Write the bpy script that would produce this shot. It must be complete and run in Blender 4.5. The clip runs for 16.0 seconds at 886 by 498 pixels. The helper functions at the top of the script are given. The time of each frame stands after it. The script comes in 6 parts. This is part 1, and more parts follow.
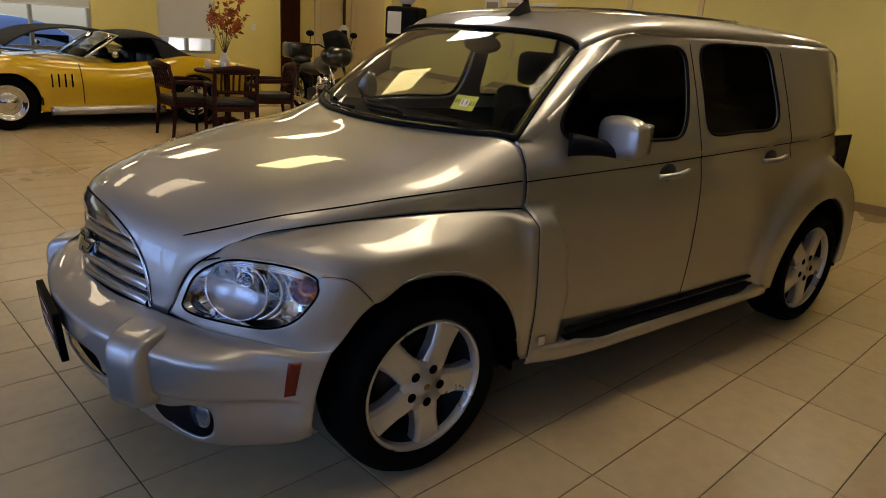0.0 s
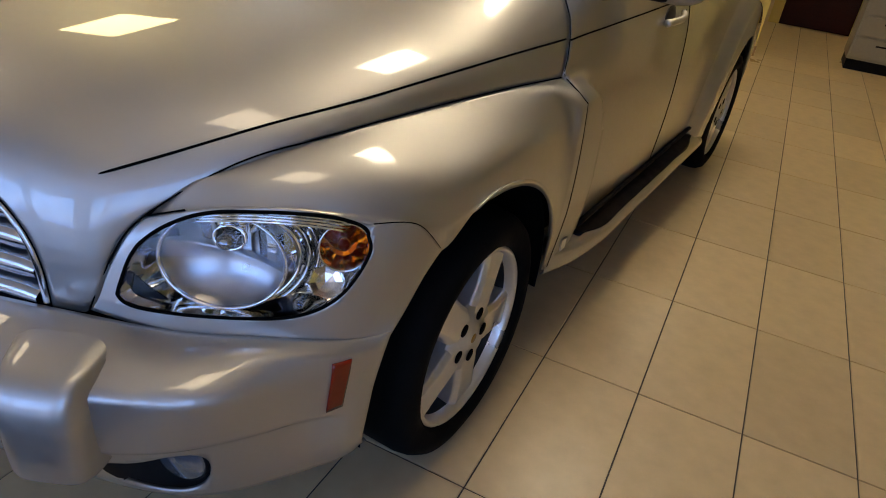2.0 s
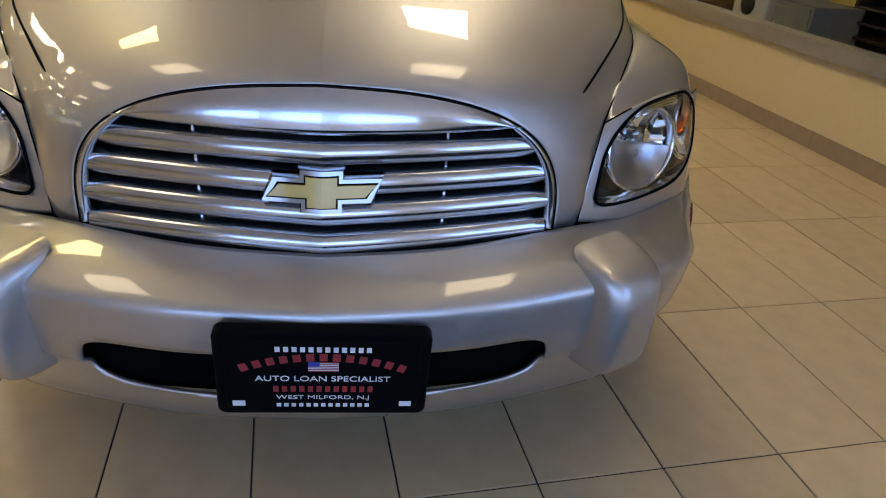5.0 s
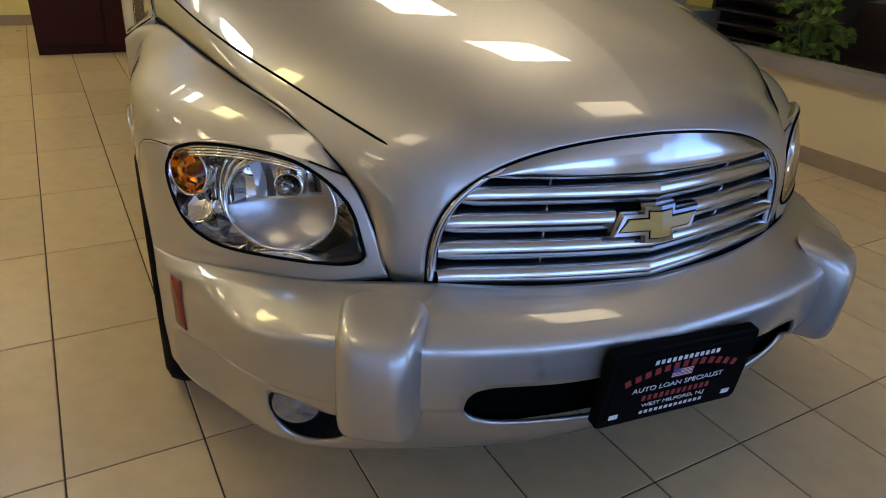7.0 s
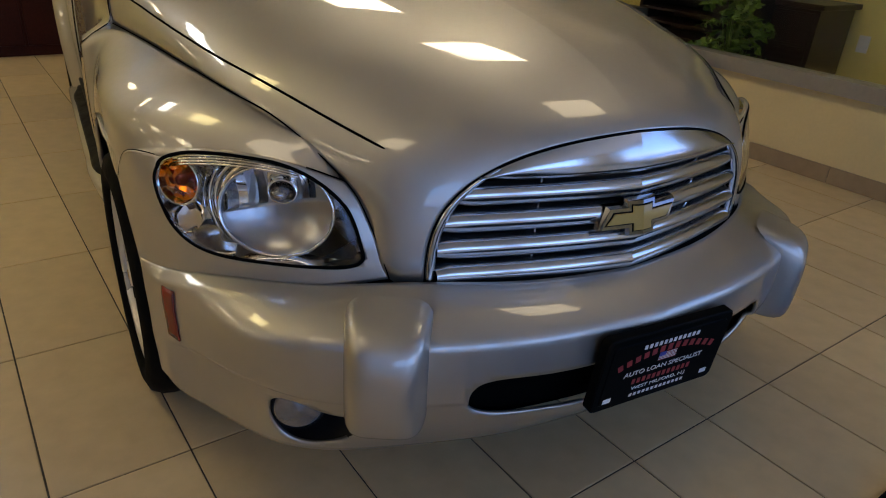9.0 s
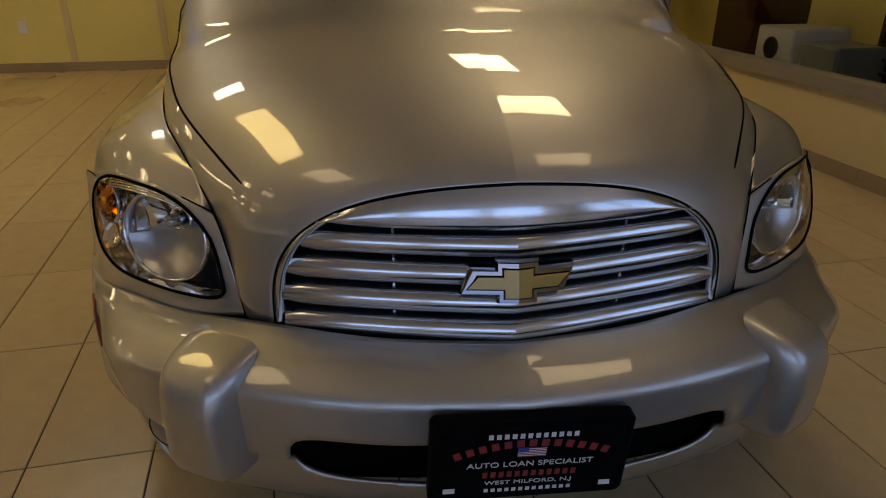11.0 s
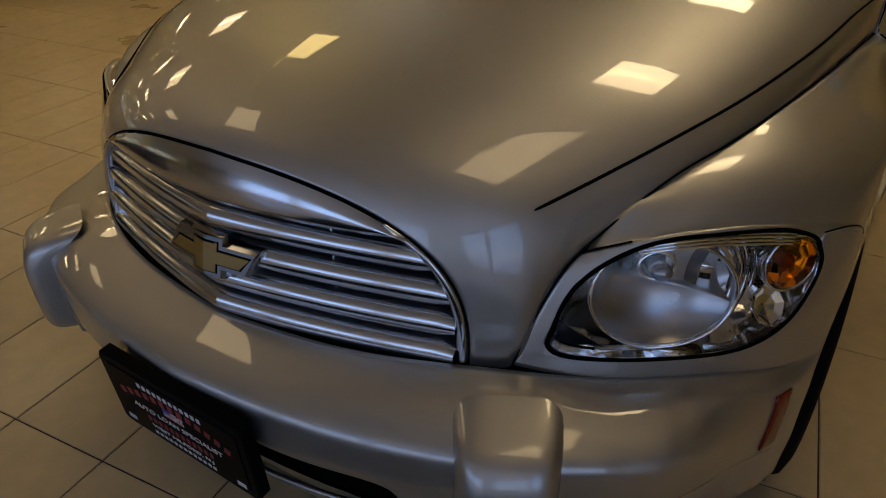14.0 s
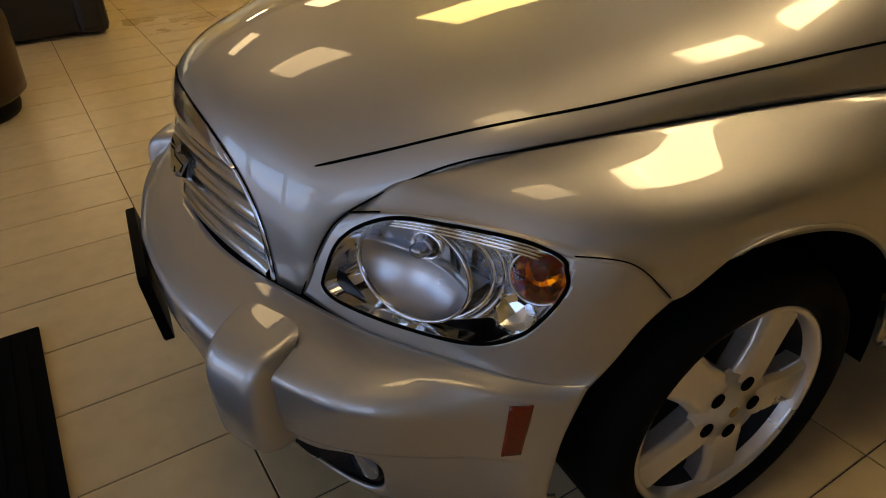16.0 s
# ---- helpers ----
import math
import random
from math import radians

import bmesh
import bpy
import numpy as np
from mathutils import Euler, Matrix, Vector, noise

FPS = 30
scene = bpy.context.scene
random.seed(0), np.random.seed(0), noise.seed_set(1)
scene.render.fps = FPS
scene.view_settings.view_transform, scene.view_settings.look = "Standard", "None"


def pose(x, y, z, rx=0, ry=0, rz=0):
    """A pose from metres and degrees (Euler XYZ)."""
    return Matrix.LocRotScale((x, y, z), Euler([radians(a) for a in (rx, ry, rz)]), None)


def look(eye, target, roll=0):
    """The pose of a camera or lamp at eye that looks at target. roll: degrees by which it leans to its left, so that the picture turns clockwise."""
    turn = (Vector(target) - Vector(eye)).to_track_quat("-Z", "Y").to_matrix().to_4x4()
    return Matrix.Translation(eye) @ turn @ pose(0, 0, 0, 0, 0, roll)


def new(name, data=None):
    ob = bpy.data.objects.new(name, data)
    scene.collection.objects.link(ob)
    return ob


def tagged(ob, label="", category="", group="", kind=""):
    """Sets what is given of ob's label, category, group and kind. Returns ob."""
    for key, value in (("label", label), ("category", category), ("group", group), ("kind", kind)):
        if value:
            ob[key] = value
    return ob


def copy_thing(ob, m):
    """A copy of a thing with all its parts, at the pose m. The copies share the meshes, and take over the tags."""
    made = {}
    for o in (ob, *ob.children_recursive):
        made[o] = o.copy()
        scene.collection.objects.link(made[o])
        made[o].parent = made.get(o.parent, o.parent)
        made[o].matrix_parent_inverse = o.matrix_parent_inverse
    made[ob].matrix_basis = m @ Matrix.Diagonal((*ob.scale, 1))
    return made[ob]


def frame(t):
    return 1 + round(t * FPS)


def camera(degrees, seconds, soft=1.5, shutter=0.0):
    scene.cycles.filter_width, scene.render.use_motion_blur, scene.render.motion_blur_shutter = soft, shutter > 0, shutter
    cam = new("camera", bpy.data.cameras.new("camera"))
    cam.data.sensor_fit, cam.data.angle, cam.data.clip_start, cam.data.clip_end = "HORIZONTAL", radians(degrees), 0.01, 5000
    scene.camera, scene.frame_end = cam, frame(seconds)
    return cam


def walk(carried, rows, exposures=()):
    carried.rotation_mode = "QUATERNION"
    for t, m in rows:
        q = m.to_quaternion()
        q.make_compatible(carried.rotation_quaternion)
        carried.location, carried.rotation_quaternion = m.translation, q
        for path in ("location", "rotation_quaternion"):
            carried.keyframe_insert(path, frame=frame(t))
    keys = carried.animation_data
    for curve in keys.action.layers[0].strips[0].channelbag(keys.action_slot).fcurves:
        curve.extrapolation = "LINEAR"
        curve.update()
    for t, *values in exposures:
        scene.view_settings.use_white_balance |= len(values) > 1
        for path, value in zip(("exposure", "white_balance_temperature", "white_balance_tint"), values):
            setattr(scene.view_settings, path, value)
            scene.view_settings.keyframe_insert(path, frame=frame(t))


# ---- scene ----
cam = camera(66.5, 16.0, 1.0)
PATH = [
    (0.0, look((2.461, -0.403, 1.445), (0.964, 0.775, 0.836), 4.00)),
    (0.5, look((2.326, -0.356, 1.396), (0.927, 0.876, 0.671), 5.50)),
    (1.0, look((2.036, -0.262, 1.343), (0.689, 0.959, 0.509), 4.70)),
    (1.5, look((1.718, -0.284, 1.315), (0.488, 0.995, 0.391), 6.00)),
    (2.0, look((1.439, -0.399, 1.317), (0.591, 1.119, 0.328), 7.70)),
    (2.5, look((1.112, -0.460, 1.248), (0.529, 1.068, 0.281), 2.70)),
    (3.0, look((0.860, -0.651, 1.221), (0.607, 1.029, 0.167), 2.10)),
    (3.5, look((0.640, -0.861, 1.187), (0.503, 0.802, 0.277), 3.76)),
    (4.0, look((0.555, -1.016, 1.167), (0.426, 0.667, 0.294), 4.53)),
    (4.5, look((0.321, -1.039, 1.158), (0.399, 0.744, 0.255), 4.60)),
    (5.0, look((0.065, -1.027, 1.127), (0.303, 0.725, 0.193), 4.30)),
    (5.2, look((-0.045, -1.009, 1.107), (0.200, 0.736, 0.160), 4.00)),
    (7.3, look((-0.901, -0.898, 1.193), (-0.076, 0.696, 0.311), 3.80)),
    (7.5, look((-0.929, -0.892, 1.196), (-0.060, 0.673, 0.304), 4.30)),
    (8.0, look((-0.969, -0.885, 1.198), (-0.054, 0.658, 0.313), 5.30)),
    (8.5, look((-0.981, -0.882, 1.199), (-0.058, 0.658, 0.317), 4.60)),
    (9.0, look((-0.960, -0.883, 1.198), (-0.042, 0.657, 0.311), 4.00)),
    (9.5, look((-0.869, -0.914, 1.195), (-0.042, 0.679, 0.311), 2.60)),
    (9.7, look((-0.810, -0.941, 1.204), (-0.004, 0.678, 0.349), 2.10)),
    (11.8, look((0.093, -1.016, 1.198), (-0.071, 0.798, 0.373), -1.40)),
    (12.0, look((0.166, -0.980, 1.222), (-0.046, 0.805, 0.346), -1.90)),
    (12.5, look((0.379, -0.869, 1.260), (0.075, 0.853, 0.290), 0.30)),
    (13.0, look((0.570, -0.795, 1.272), (0.006, 0.849, 0.284), -1.70)),
    (13.5, look((0.703, -0.737, 1.242), (-0.043, 0.852, 0.283), -1.40)),
    (14.0, look((0.794, -0.590, 1.267), (-0.103, 0.848, 0.204), 0.30)),
    (14.5, look((0.934, -0.465, 1.269), (-0.194, 0.810, 0.219), -3.50)),
    (15.0, look((1.200, -0.357, 1.305), (-0.131, 0.703, 0.255), -1.50)),
    (15.5, look((1.343, -0.250, 1.289), (-0.051, 0.607, 0.324), -2.73)),
    (16.0, look((1.487, -0.062, 1.293), (-0.051, 0.639, 0.225), -1.90)),
]
walk(cam, PATH, [(0.0, 0.22, 7300, 14), (1.0, 0.56, 7200, 14), (1.5, 0.58, 7100, 13), (2.0, 0.79, 7000, 13), (3.0, 0.53, 7400, 14), (3.5, 0.33, 7600, 14), (4.0, 0.51, 7600, 13), (5.0, 0.98, 7150, 12), (7.5, 0.63, 7050, 10), (9.7, 0.12, 7500, 11), (12.0, -0.40, 10300, 13), (14.5, -0.48, 8900, 12), (15.5, -0.17, 10300, 13), (16.0, 0.16, 10600, 13)])

# ---------- world, light ----------
ROOM = Matrix.Translation((0.919, 1.278, 0)) @ Matrix.Rotation(0.1125, 4, "Z")
CEIL = 2.70
scene.view_settings.exposure = 0.0
world = bpy.data.worlds.new("sky")
scene.world = world
world.use_nodes = True
wn = world.node_tree
sky = wn.nodes.new("ShaderNodeTexSky")
sky.sky_type, sky.sun_disc, sky.ozone_density = "NISHITA", False, 4.0
sky.sun_elevation, sky.sun_rotation = radians(70), radians(160)
wn.nodes["Background"].inputs[1].default_value = 0.15
wn.links.new(sky.outputs[0], wn.nodes["Background"].inputs[0])
sun = new("sun", bpy.data.lights.new("sun", "SUN"))
sun.data.energy, sun.data.angle, sun.data.color = 4.0, radians(0.6), (1, 0.96, 0.9)
sun.matrix_world = look((0, 0, 0), (-0.10, 0.32, -0.94))
# daylight in the openings of the street front and of the side beyond the office
for ss, tt, aim in ((-5.15, -7.1, (-5.15, 0, 1.45)), (-2.75, -7.1, (-2.75, 0, 1.45)), (-0.35, -7.1, (-0.35, 0, 1.45)), (1.78, -5.55, (0, -5.55, 1.45)), (1.78, -3.75, (0, -3.75, 1.45))):
    day = new("window_daylight", bpy.data.lights.new("window_daylight", "AREA"))
    day.data.shape, day.data.size, day.data.size_y = "RECTANGLE", (1.6 if ss > 1 else 2.05), 2.1
    day.data.energy, day.data.color = (16 if ss > 1 else 28), (0.12, 0.33, 1.0)
    day.matrix_world = ROOM @ look((ss, tt, 1.45), aim)


# ---------- materials ----------
def mat(name, color, rough=0.5, metal=0.0, coat=0.0, grain=None, bump=0.0, scale=40.0, vary=0.12, ior=1.45, emit=None, spec=0.5, rand=0.0, coat_rough=0.015, coat_ior=1.6):
    m = bpy.data.materials.new(name)
    m.use_nodes = True
    nt = m.node_tree
    b = nt.nodes["Principled BSDF"]
    b.inputs["Roughness"].default_value = rough
    b.inputs["Metallic"].default_value = metal
    b.inputs["Coat Weight"].default_value = coat
    b.inputs["Coat Roughness"].default_value = coat_rough
    b.inputs["Coat IOR"].default_value = coat_ior
    b.inputs["IOR"].default_value = ior
    b.inputs["Specular IOR Level"].default_value = spec
    b.inputs["Base Color"].default_value = (*color, 1)
    if emit:
        b.inputs["Emission Color"].default_value = (*emit[0], 1)
        b.inputs["Emission Strength"].default_value = emit[1]
    if vary or bump or rand:
        tc = nt.nodes.new("ShaderNodeTexCoord")
        big = nt.nodes.new("ShaderNodeTexNoise")
        big.inputs["Scale"].default_value, big.inputs["Detail"].default_value = scale * 0.07, 5
        fine = nt.nodes.new("ShaderNodeTexNoise")
        fine.inputs["Scale"].default_value, fine.inputs["Detail"].default_value = scale, 6
        nt.links.new(tc.outputs["Object"], big.inputs["Vector"])
        nt.links.new(tc.outputs["Object"], fine.inputs["Vector"])
        mix = nt.nodes.new("ShaderNodeMath")
        mix.operation = "ADD"
        nt.links.new(big.outputs["Fac"], mix.inputs[0])
        nt.links.new(fine.outputs["Fac"], mix.inputs[1])
        ramp = nt.nodes.new("ShaderNodeMapRange")
        ramp.inputs["From Min"].default_value, ramp.inputs["From Max"].default_value = 0.7, 1.3
        ramp.inputs["To Min"].default_value, ramp.inputs["To Max"].default_value = 1 - vary, 1 + vary
        nt.links.new(mix.outputs[0], ramp.inputs["Value"])
        last = ramp.outputs[0]
        if rand:
            oi = nt.nodes.new("ShaderNodeObjectInfo")
            rr = nt.nodes.new("ShaderNodeMapRange")
            rr.inputs["To Min"].default_value, rr.inputs["To Max"].default_value = 1 - rand, 1 + rand
            nt.links.new(oi.outputs["Random"], rr.inputs["Value"])
            mm = nt.nodes.new("ShaderNodeMath")
            mm.operation = "MULTIPLY"
            nt.links.new(last, mm.inputs[0])
            nt.links.new(rr.outputs[0], mm.inputs[1])
            last = mm.outputs[0]
        vm = nt.nodes.new("ShaderNodeVectorMath")
        vm.operation = "SCALE"
        vm.inputs[0].default_value = color
        nt.links.new(last, vm.inputs["Scale"])
        nt.links.new(vm.outputs[0], b.inputs["Base Color"])
        rg = nt.nodes.new("ShaderNodeMapRange")
        rg.inputs["From Min"].default_value, rg.inputs["From Max"].default_value = 0.3, 0.7
        rg.inputs["To Min"].default_value, rg.inputs["To Max"].default_value = rough * 0.85, min(1, rough * 1.15)
        nt.links.new(big.outputs["Fac"], rg.inputs["Value"])
        nt.links.new(rg.outputs[0], b.inputs["Roughness"])
        if bump:
            bp = nt.nodes.new("ShaderNodeBump")
            bp.inputs["Strength"].default_value = bump
            bp.inputs["Distance"].default_value = 0.002
            nt.links.new(fine.outputs["Fac"], bp.inputs["Height"])
            nt.links.new(bp.outputs[0], b.inputs["Normal"])
    return m


def glass(name, color, rough=0.0, ior=1.45):
    m = bpy.data.materials.new(name)
    m.use_nodes = True
    b = m.node_tree.nodes["Principled BSDF"]
    b.inputs["Base Color"].default_value = (*color, 1)
    b.inputs["Transmission Weight"].default_value = 1
    b.inputs["Roughness"].default_value = rough
    b.inputs["IOR"].default_value = ior
    return m


PAINT = mat("silver_paint", (0.45, 0.44, 0.42), 0.49, 0.97, 1.0, bump=0.02, scale=900, vary=0.05, coat_rough=0.004, coat_ior=1.68)
BLACK = mat("black_plastic", (0.006, 0.006, 0.007), 0.5, vary=0.2, bump=0.15, scale=300, spec=0.08)
GAP = mat("panel_gap", (0.002, 0.002, 0.002), 0.9, vary=0, spec=0.05)
RUBBER = mat("tyre_rubber", (0.004, 0.004, 0.004), 0.75, vary=0.2, bump=0.2, scale=120, spec=0.06)
ALLOY = mat("alloy_silver", (0.62, 0.61, 0.59), 0.3, 0.7, 0.4, vary=0.04, scale=60)
CHROME = mat("chrome", (0.75, 0.75, 0.76), 0.06, 1.0, vary=0.03, scale=20)
BRUSHED = mat("grille_silver", (0.54, 0.55, 0.57), 0.17, 0.97, 0.7, vary=0.03, scale=60, coat_rough=0.02)
EDGEC = mat("emblem_chrome", (0.27, 0.27, 0.28), 0.08, 1.0, vary=0.03, scale=20)
DARKM = mat("dark_metal", (0.03, 0.03, 0.032), 0.5, 0.6, vary=0.2)
GOLD = mat("gold_emblem", (0.34, 0.22, 0.06), 0.32, 0.7, 0.6, vary=0.06, scale=200, coat_rough=0.03, coat_ior=1.5)
LENS = glass("clear_lens", (1, 1, 1), 0.0, 1.3)
WIND = glass("windscreen_glass", (0.72, 0.78, 0.74), 0.0, 1.25)
TINT = glass("tinted_glass", (0.010, 0.011, 0.010), 0.0, 1.12)
AMBER = glass("amber_lens", (1.0, 0.20, 0.006), 0.05, 1.3)
REDM = mat("red_marker", (0.17, 0.010, 0.002), 0.22, 0.0, 0.3, vary=0.12, scale=60)
FABRIC = mat("dark_interior", (0.006, 0.006, 0.007), 0.9, spec=0.15, vary=0.3, bump=0.2, scale=200)
TILE = mat("beige_tile", (0.56, 0.43, 0.25), 0.30, 0, 0, bump=0.03, scale=14, vary=0.10, rand=0.09)
GROUT = mat("dark_grout", (0.05, 0.042, 0.035), 0.9, vary=0.2)
WALL = mat("cream_paint", (0.66, 0.53, 0.28), 0.6, vary=0.03, bump=0.05, scale=60)
YWALL = mat("yellow_paint", (0.76, 0.65, 0.23), 0.6, vary=0.03, bump=0.05, scale=60)
WHITE = mat("white_ceiling", (0.80, 0.75, 0.64), 0.8, vary=0.04, bump=0.2, scale=80)
BASE = mat("beige_skirting", (0.33, 0.24, 0.145), 0.4, vary=0.1, scale=20)
ALU = mat("aluminium_frame", (0.42, 0.40, 0.36), 0.4, 0.6, vary=0.06)
LAMP = mat("lamp_diffuser", (0.9, 0.9, 0.85), 0.5, emit=((1.0, 0.87, 0.64), 4.3), vary=0)
BRIGHT = mat("bright_diffuser", (0.9, 0.9, 0.85), 0.5, emit=((1.0, 0.88, 0.66), 8.4), vary=0)
DIML = mat("dim_diffuser", (0.9, 0.9, 0.85), 0.5, emit=((1.0, 0.86, 0.62), 2.6), vary=0)
MAT = mat("black_mat", (0.003, 0.003, 0.003), 0.95, spec=0.05, vary=0.3, bump=0.4, scale=300)


# ---------- mesh helpers ----------
def thing(name, label, category, m=None, group="", kind=""):
    ob = new(name)
    ob.matrix_world = m if m is not None else Matrix()
    return tagged(ob, label, category, group, kind)


def part(name, bm, material, parent=None, label="", smooth=True, solid=0.0, bevel=0.0, fold=False):
    me = bpy.data.meshes.new(name)
    bmesh.ops.recalc_face_normals(bm, faces=bm.faces)
    bm.to_mesh(me)
    bm.free()
    for p in me.polygons:
        p.use_smooth = smooth
    me.materials.append(material)
    ob = new(name, me)
    if parent:
        ob.parent = parent
    if label:
        ob["label"] = label
    if fold:
        for e in me.edges:
            if all(abs(me.vertices[i].co.x) < 1e-4 for i in e.vertices):
                e.use_edge_sharp = True
    if solid:
        md = ob.modifiers.new("thickness", "SOLIDIFY")
        md.thickness, md.offset = solid, -1
    if bevel:
        md = ob.modifiers.new("edge", "BEVEL")
        md.width, md.segments, md.limit_method = bevel, 2, "ANGLE"
        md.angle_limit = radians(40)
    return ob


def struct(name, bm, material, label, m=None, smooth=False):
    ob = part(name, bm, material, None, smooth=smooth)
    if m is not None:
        ob.matrix_world = m
    return tagged(ob, label, name.split("_")[0], kind="structure")


def box(bm, x0, x1, y0, y1, z0, z1, m=None):
    r = bmesh.ops.create_cube(bm, size=1)
    bmesh.ops.transform(bm, matrix=Matrix.Translation(((x0 + x1) / 2, (y0 + y1) / 2, (z0 + z1) / 2)) @ Matrix.Diagonal((x1 - x0, y1 - y0, z1 - z0, 1)), verts=r["verts"])
    if m is not None:
        bmesh.ops.transform(bm, matrix=m, verts=r["verts"])
    return bm


def ball(bm, r, m, seg=24):
    bmesh.ops.create_uvsphere(bm, u_segments=seg, v_segments=seg // 2, radius=r, matrix=m)
    return bm


def spline(pts, n, closed=False):
    """n points along a smooth curve through pts."""
    p = np.array(pts, float)
    if closed:
        p = np.vstack([p[-2:], p, p[:2]]) if len(p) > 2 else p
    d = np.concatenate([[0], np.cumsum(np.sqrt(np.maximum(1e-9, np.linalg.norm(np.diff(p, axis=0), axis=1))))])
    k = len(p)
    # natural cubic
    h = np.diff(d)
    a = np.eye(k)
    b = np.zeros(p.shape)
    for i in range(1, k - 1):
        a[i, i - 1], a[i, i], a[i, i + 1] = h[i - 1], 2 * (h[i - 1] + h[i]), h[i]
        b[i] = 6 * ((p[i + 1] - p[i]) / h[i] - (p[i] - p[i - 1]) / h[i - 1])
    m = np.linalg.solve(a, b)
    lo, hi = (d[2], d[-2]) if closed else (d[0], d[-1])
    t = np.linspace(lo, hi, n + 1)[:-1] if closed else np.linspace(lo, hi, n)
    i = np.clip(np.searchsorted(d, t, side="right") - 1, 0, k - 2)
    u, w, hh = (t - d[i])[:, None], (d[i + 1] - t)[:, None], h[i][:, None]
    return (m[i] * w**3 + m[i + 1] * u**3) / (6 * hh) + (p[i] / hh - m[i] * hh / 6) * w + (p[i + 1] / hh - m[i + 1] * hh / 6) * u


def net(rows, nu, nv):
    """A smooth grid nu by nv through rows of control points."""
    a = np.array([spline(r, nv) for r in rows])
    return np.stack([spline(a[:, j], nu) for j in range(nv)], 1)


def sheet(P, keep=None, flip=False, mirror=False, crease=False):
    """A bmesh from a grid of points; keep: which faces stay."""
    bm = bmesh.new()
    nu, nv = P.shape[:2]
    for sgn in ((1, -1) if mirror else (1,)):
        vs = {}
        for i in range(nu - 1):
            for j in range(nv - 1):
                if keep is not None and not keep[i, j]:
                    continue
                q = []
                for a, b in ((i, j), (i + 1, j), (i + 1, j + 1), (i, j + 1)):
                    if (a, b) not in vs:
                        x, y, z = P[a, b]
                        vs[a, b] = bm.verts.new((x * sgn, y, z))
                    q.append(vs[a, b])
                bm.faces.new(q if (sgn > 0) != flip else q[::-1])
    if not crease:
        bmesh.ops.remove_doubles(bm, verts=bm.verts, dist=1e-5)
    return bm


def tube(pts, r, seg=8, closed=False, bm=None, flat=None):
    """A round rod along pts."""
    bm = bm or bmesh.new()
    p = [Vector(q) for q in pts]
    rings = []
    n = len(p)
    ref = None
    for i in range(n):
        a, b = (p[i - 1], p[(i + 1) % n]) if closed else (p[max(0, i - 1)], p[min(n - 1, i + 1)])
        t = (b - a).normalized()
        if ref is None:
            ref = t.orthogonal().normalized()
        ref = (ref - t * ref.dot(t)).normalized()
        s = t.cross(ref)
        rr = r[i] if isinstance(r, (list, tuple)) else r
        rings.append([bm.verts.new(p[i] + (ref * math.cos(2 * math.pi * k / seg) + s * math.sin(2 * math.pi * k / seg)) * rr) for k in range(seg)])
    m = n if closed else n - 1
    for i in range(m):
        A, B = rings[i], rings[(i + 1) % n]
        for k in range(seg):
            bm.faces.new((A[k], A[(k + 1) % seg], B[(k + 1) % seg], B[k]))
    if not closed:
        bm.faces.new(rings[0][::-1])
        bm.faces.new(rings[-1])
    return bm


def lathe(profile, seg=48, bm=None, m=None):
    """profile of (radius, x) spun about the x axis."""
    bm = bm or bmesh.new()
    rings = []
    for r, x in profile:
        rings.append([bm.verts.new((m or Matrix()) @ Vector((x, r * math.cos(2 * math.pi * k / seg), r * math.sin(2 * math.pi * k / seg)))) for k in range(seg)])
    for A, B in zip(rings[:-1], rings[1:]):
        for k in range(seg):
            bm.faces.new((A[k], A[(k + 1) % seg], B[(k + 1) % seg], B[k]))
    return bm


def inside(poly, y, z):
    c = False
    for (a, b), (e, g) in zip(poly, np.roll(poly, -1, axis=0)):
        if (b > z) != (g > z) and y < (e - a) * (z - b) / (g - b) + a:
            c = not c
    return c


def nearest(poly, y, z):
    best = None
    for p, q in zip(poly, np.roll(poly, -1, axis=0)):
        d = q - p
        w = np.clip(((y - p[0]) * d[0] + (z - p[1]) * d[1]) / (d @ d + 1e-12), 0, 1)
        c = p + w * d
        e = (c[0] - y) ** 2 + (c[1] - z) ** 2
        if best is None or e < best[0]:
            best = (e, c)
    return best[1]


def pierce(Y, polys):
    """Cut outlines out of a grid of (a, b) places: moves the nearest corners on to the outlines, and says which faces stay."""
    nu, nv = Y.shape[:2]
    keep = np.ones((nu - 1, nv - 1), bool)
    Y = Y.copy()
    for poly in polys:
        poly = np.array(poly)
        lo, hi = poly.min(0) - 0.05, poly.max(0) + 0.05
        ins = np.zeros((nu, nv), bool)
        for i in range(nu):
            for j in range(nv):
                if lo[0] < Y[i, j, 0] < hi[0] and lo[1] < Y[i, j, 1] < hi[1]:
                    ins[i, j] = inside(poly, *Y[i, j])
        cnt = ins[:-1, :-1].astype(int) + ins[1:, :-1] + ins[:-1, 1:] + ins[1:, 1:]
        keep &= cnt < 3
        edge = np.zeros((nu, nv), bool)
        out = cnt >= 3
        for i in range(nu):
            for j in range(nv):
                f = [out[a, b] for a in (i - 1, i) for b in (j - 1, j) if 0 <= a < nu - 1 and 0 <= b < nv - 1]
                if any(f) and not all(f) or (ins[i, j] and not all(f)):
                    Y[i, j] = nearest(poly, *Y[i, j])
    return Y, keep


# ---------- room ----------
def room_box(name, material, label, *dims, holes=()):
    bm = bmesh.new()
    box(bm, *dims)
    return struct(name, bm, material, label, ROOM)


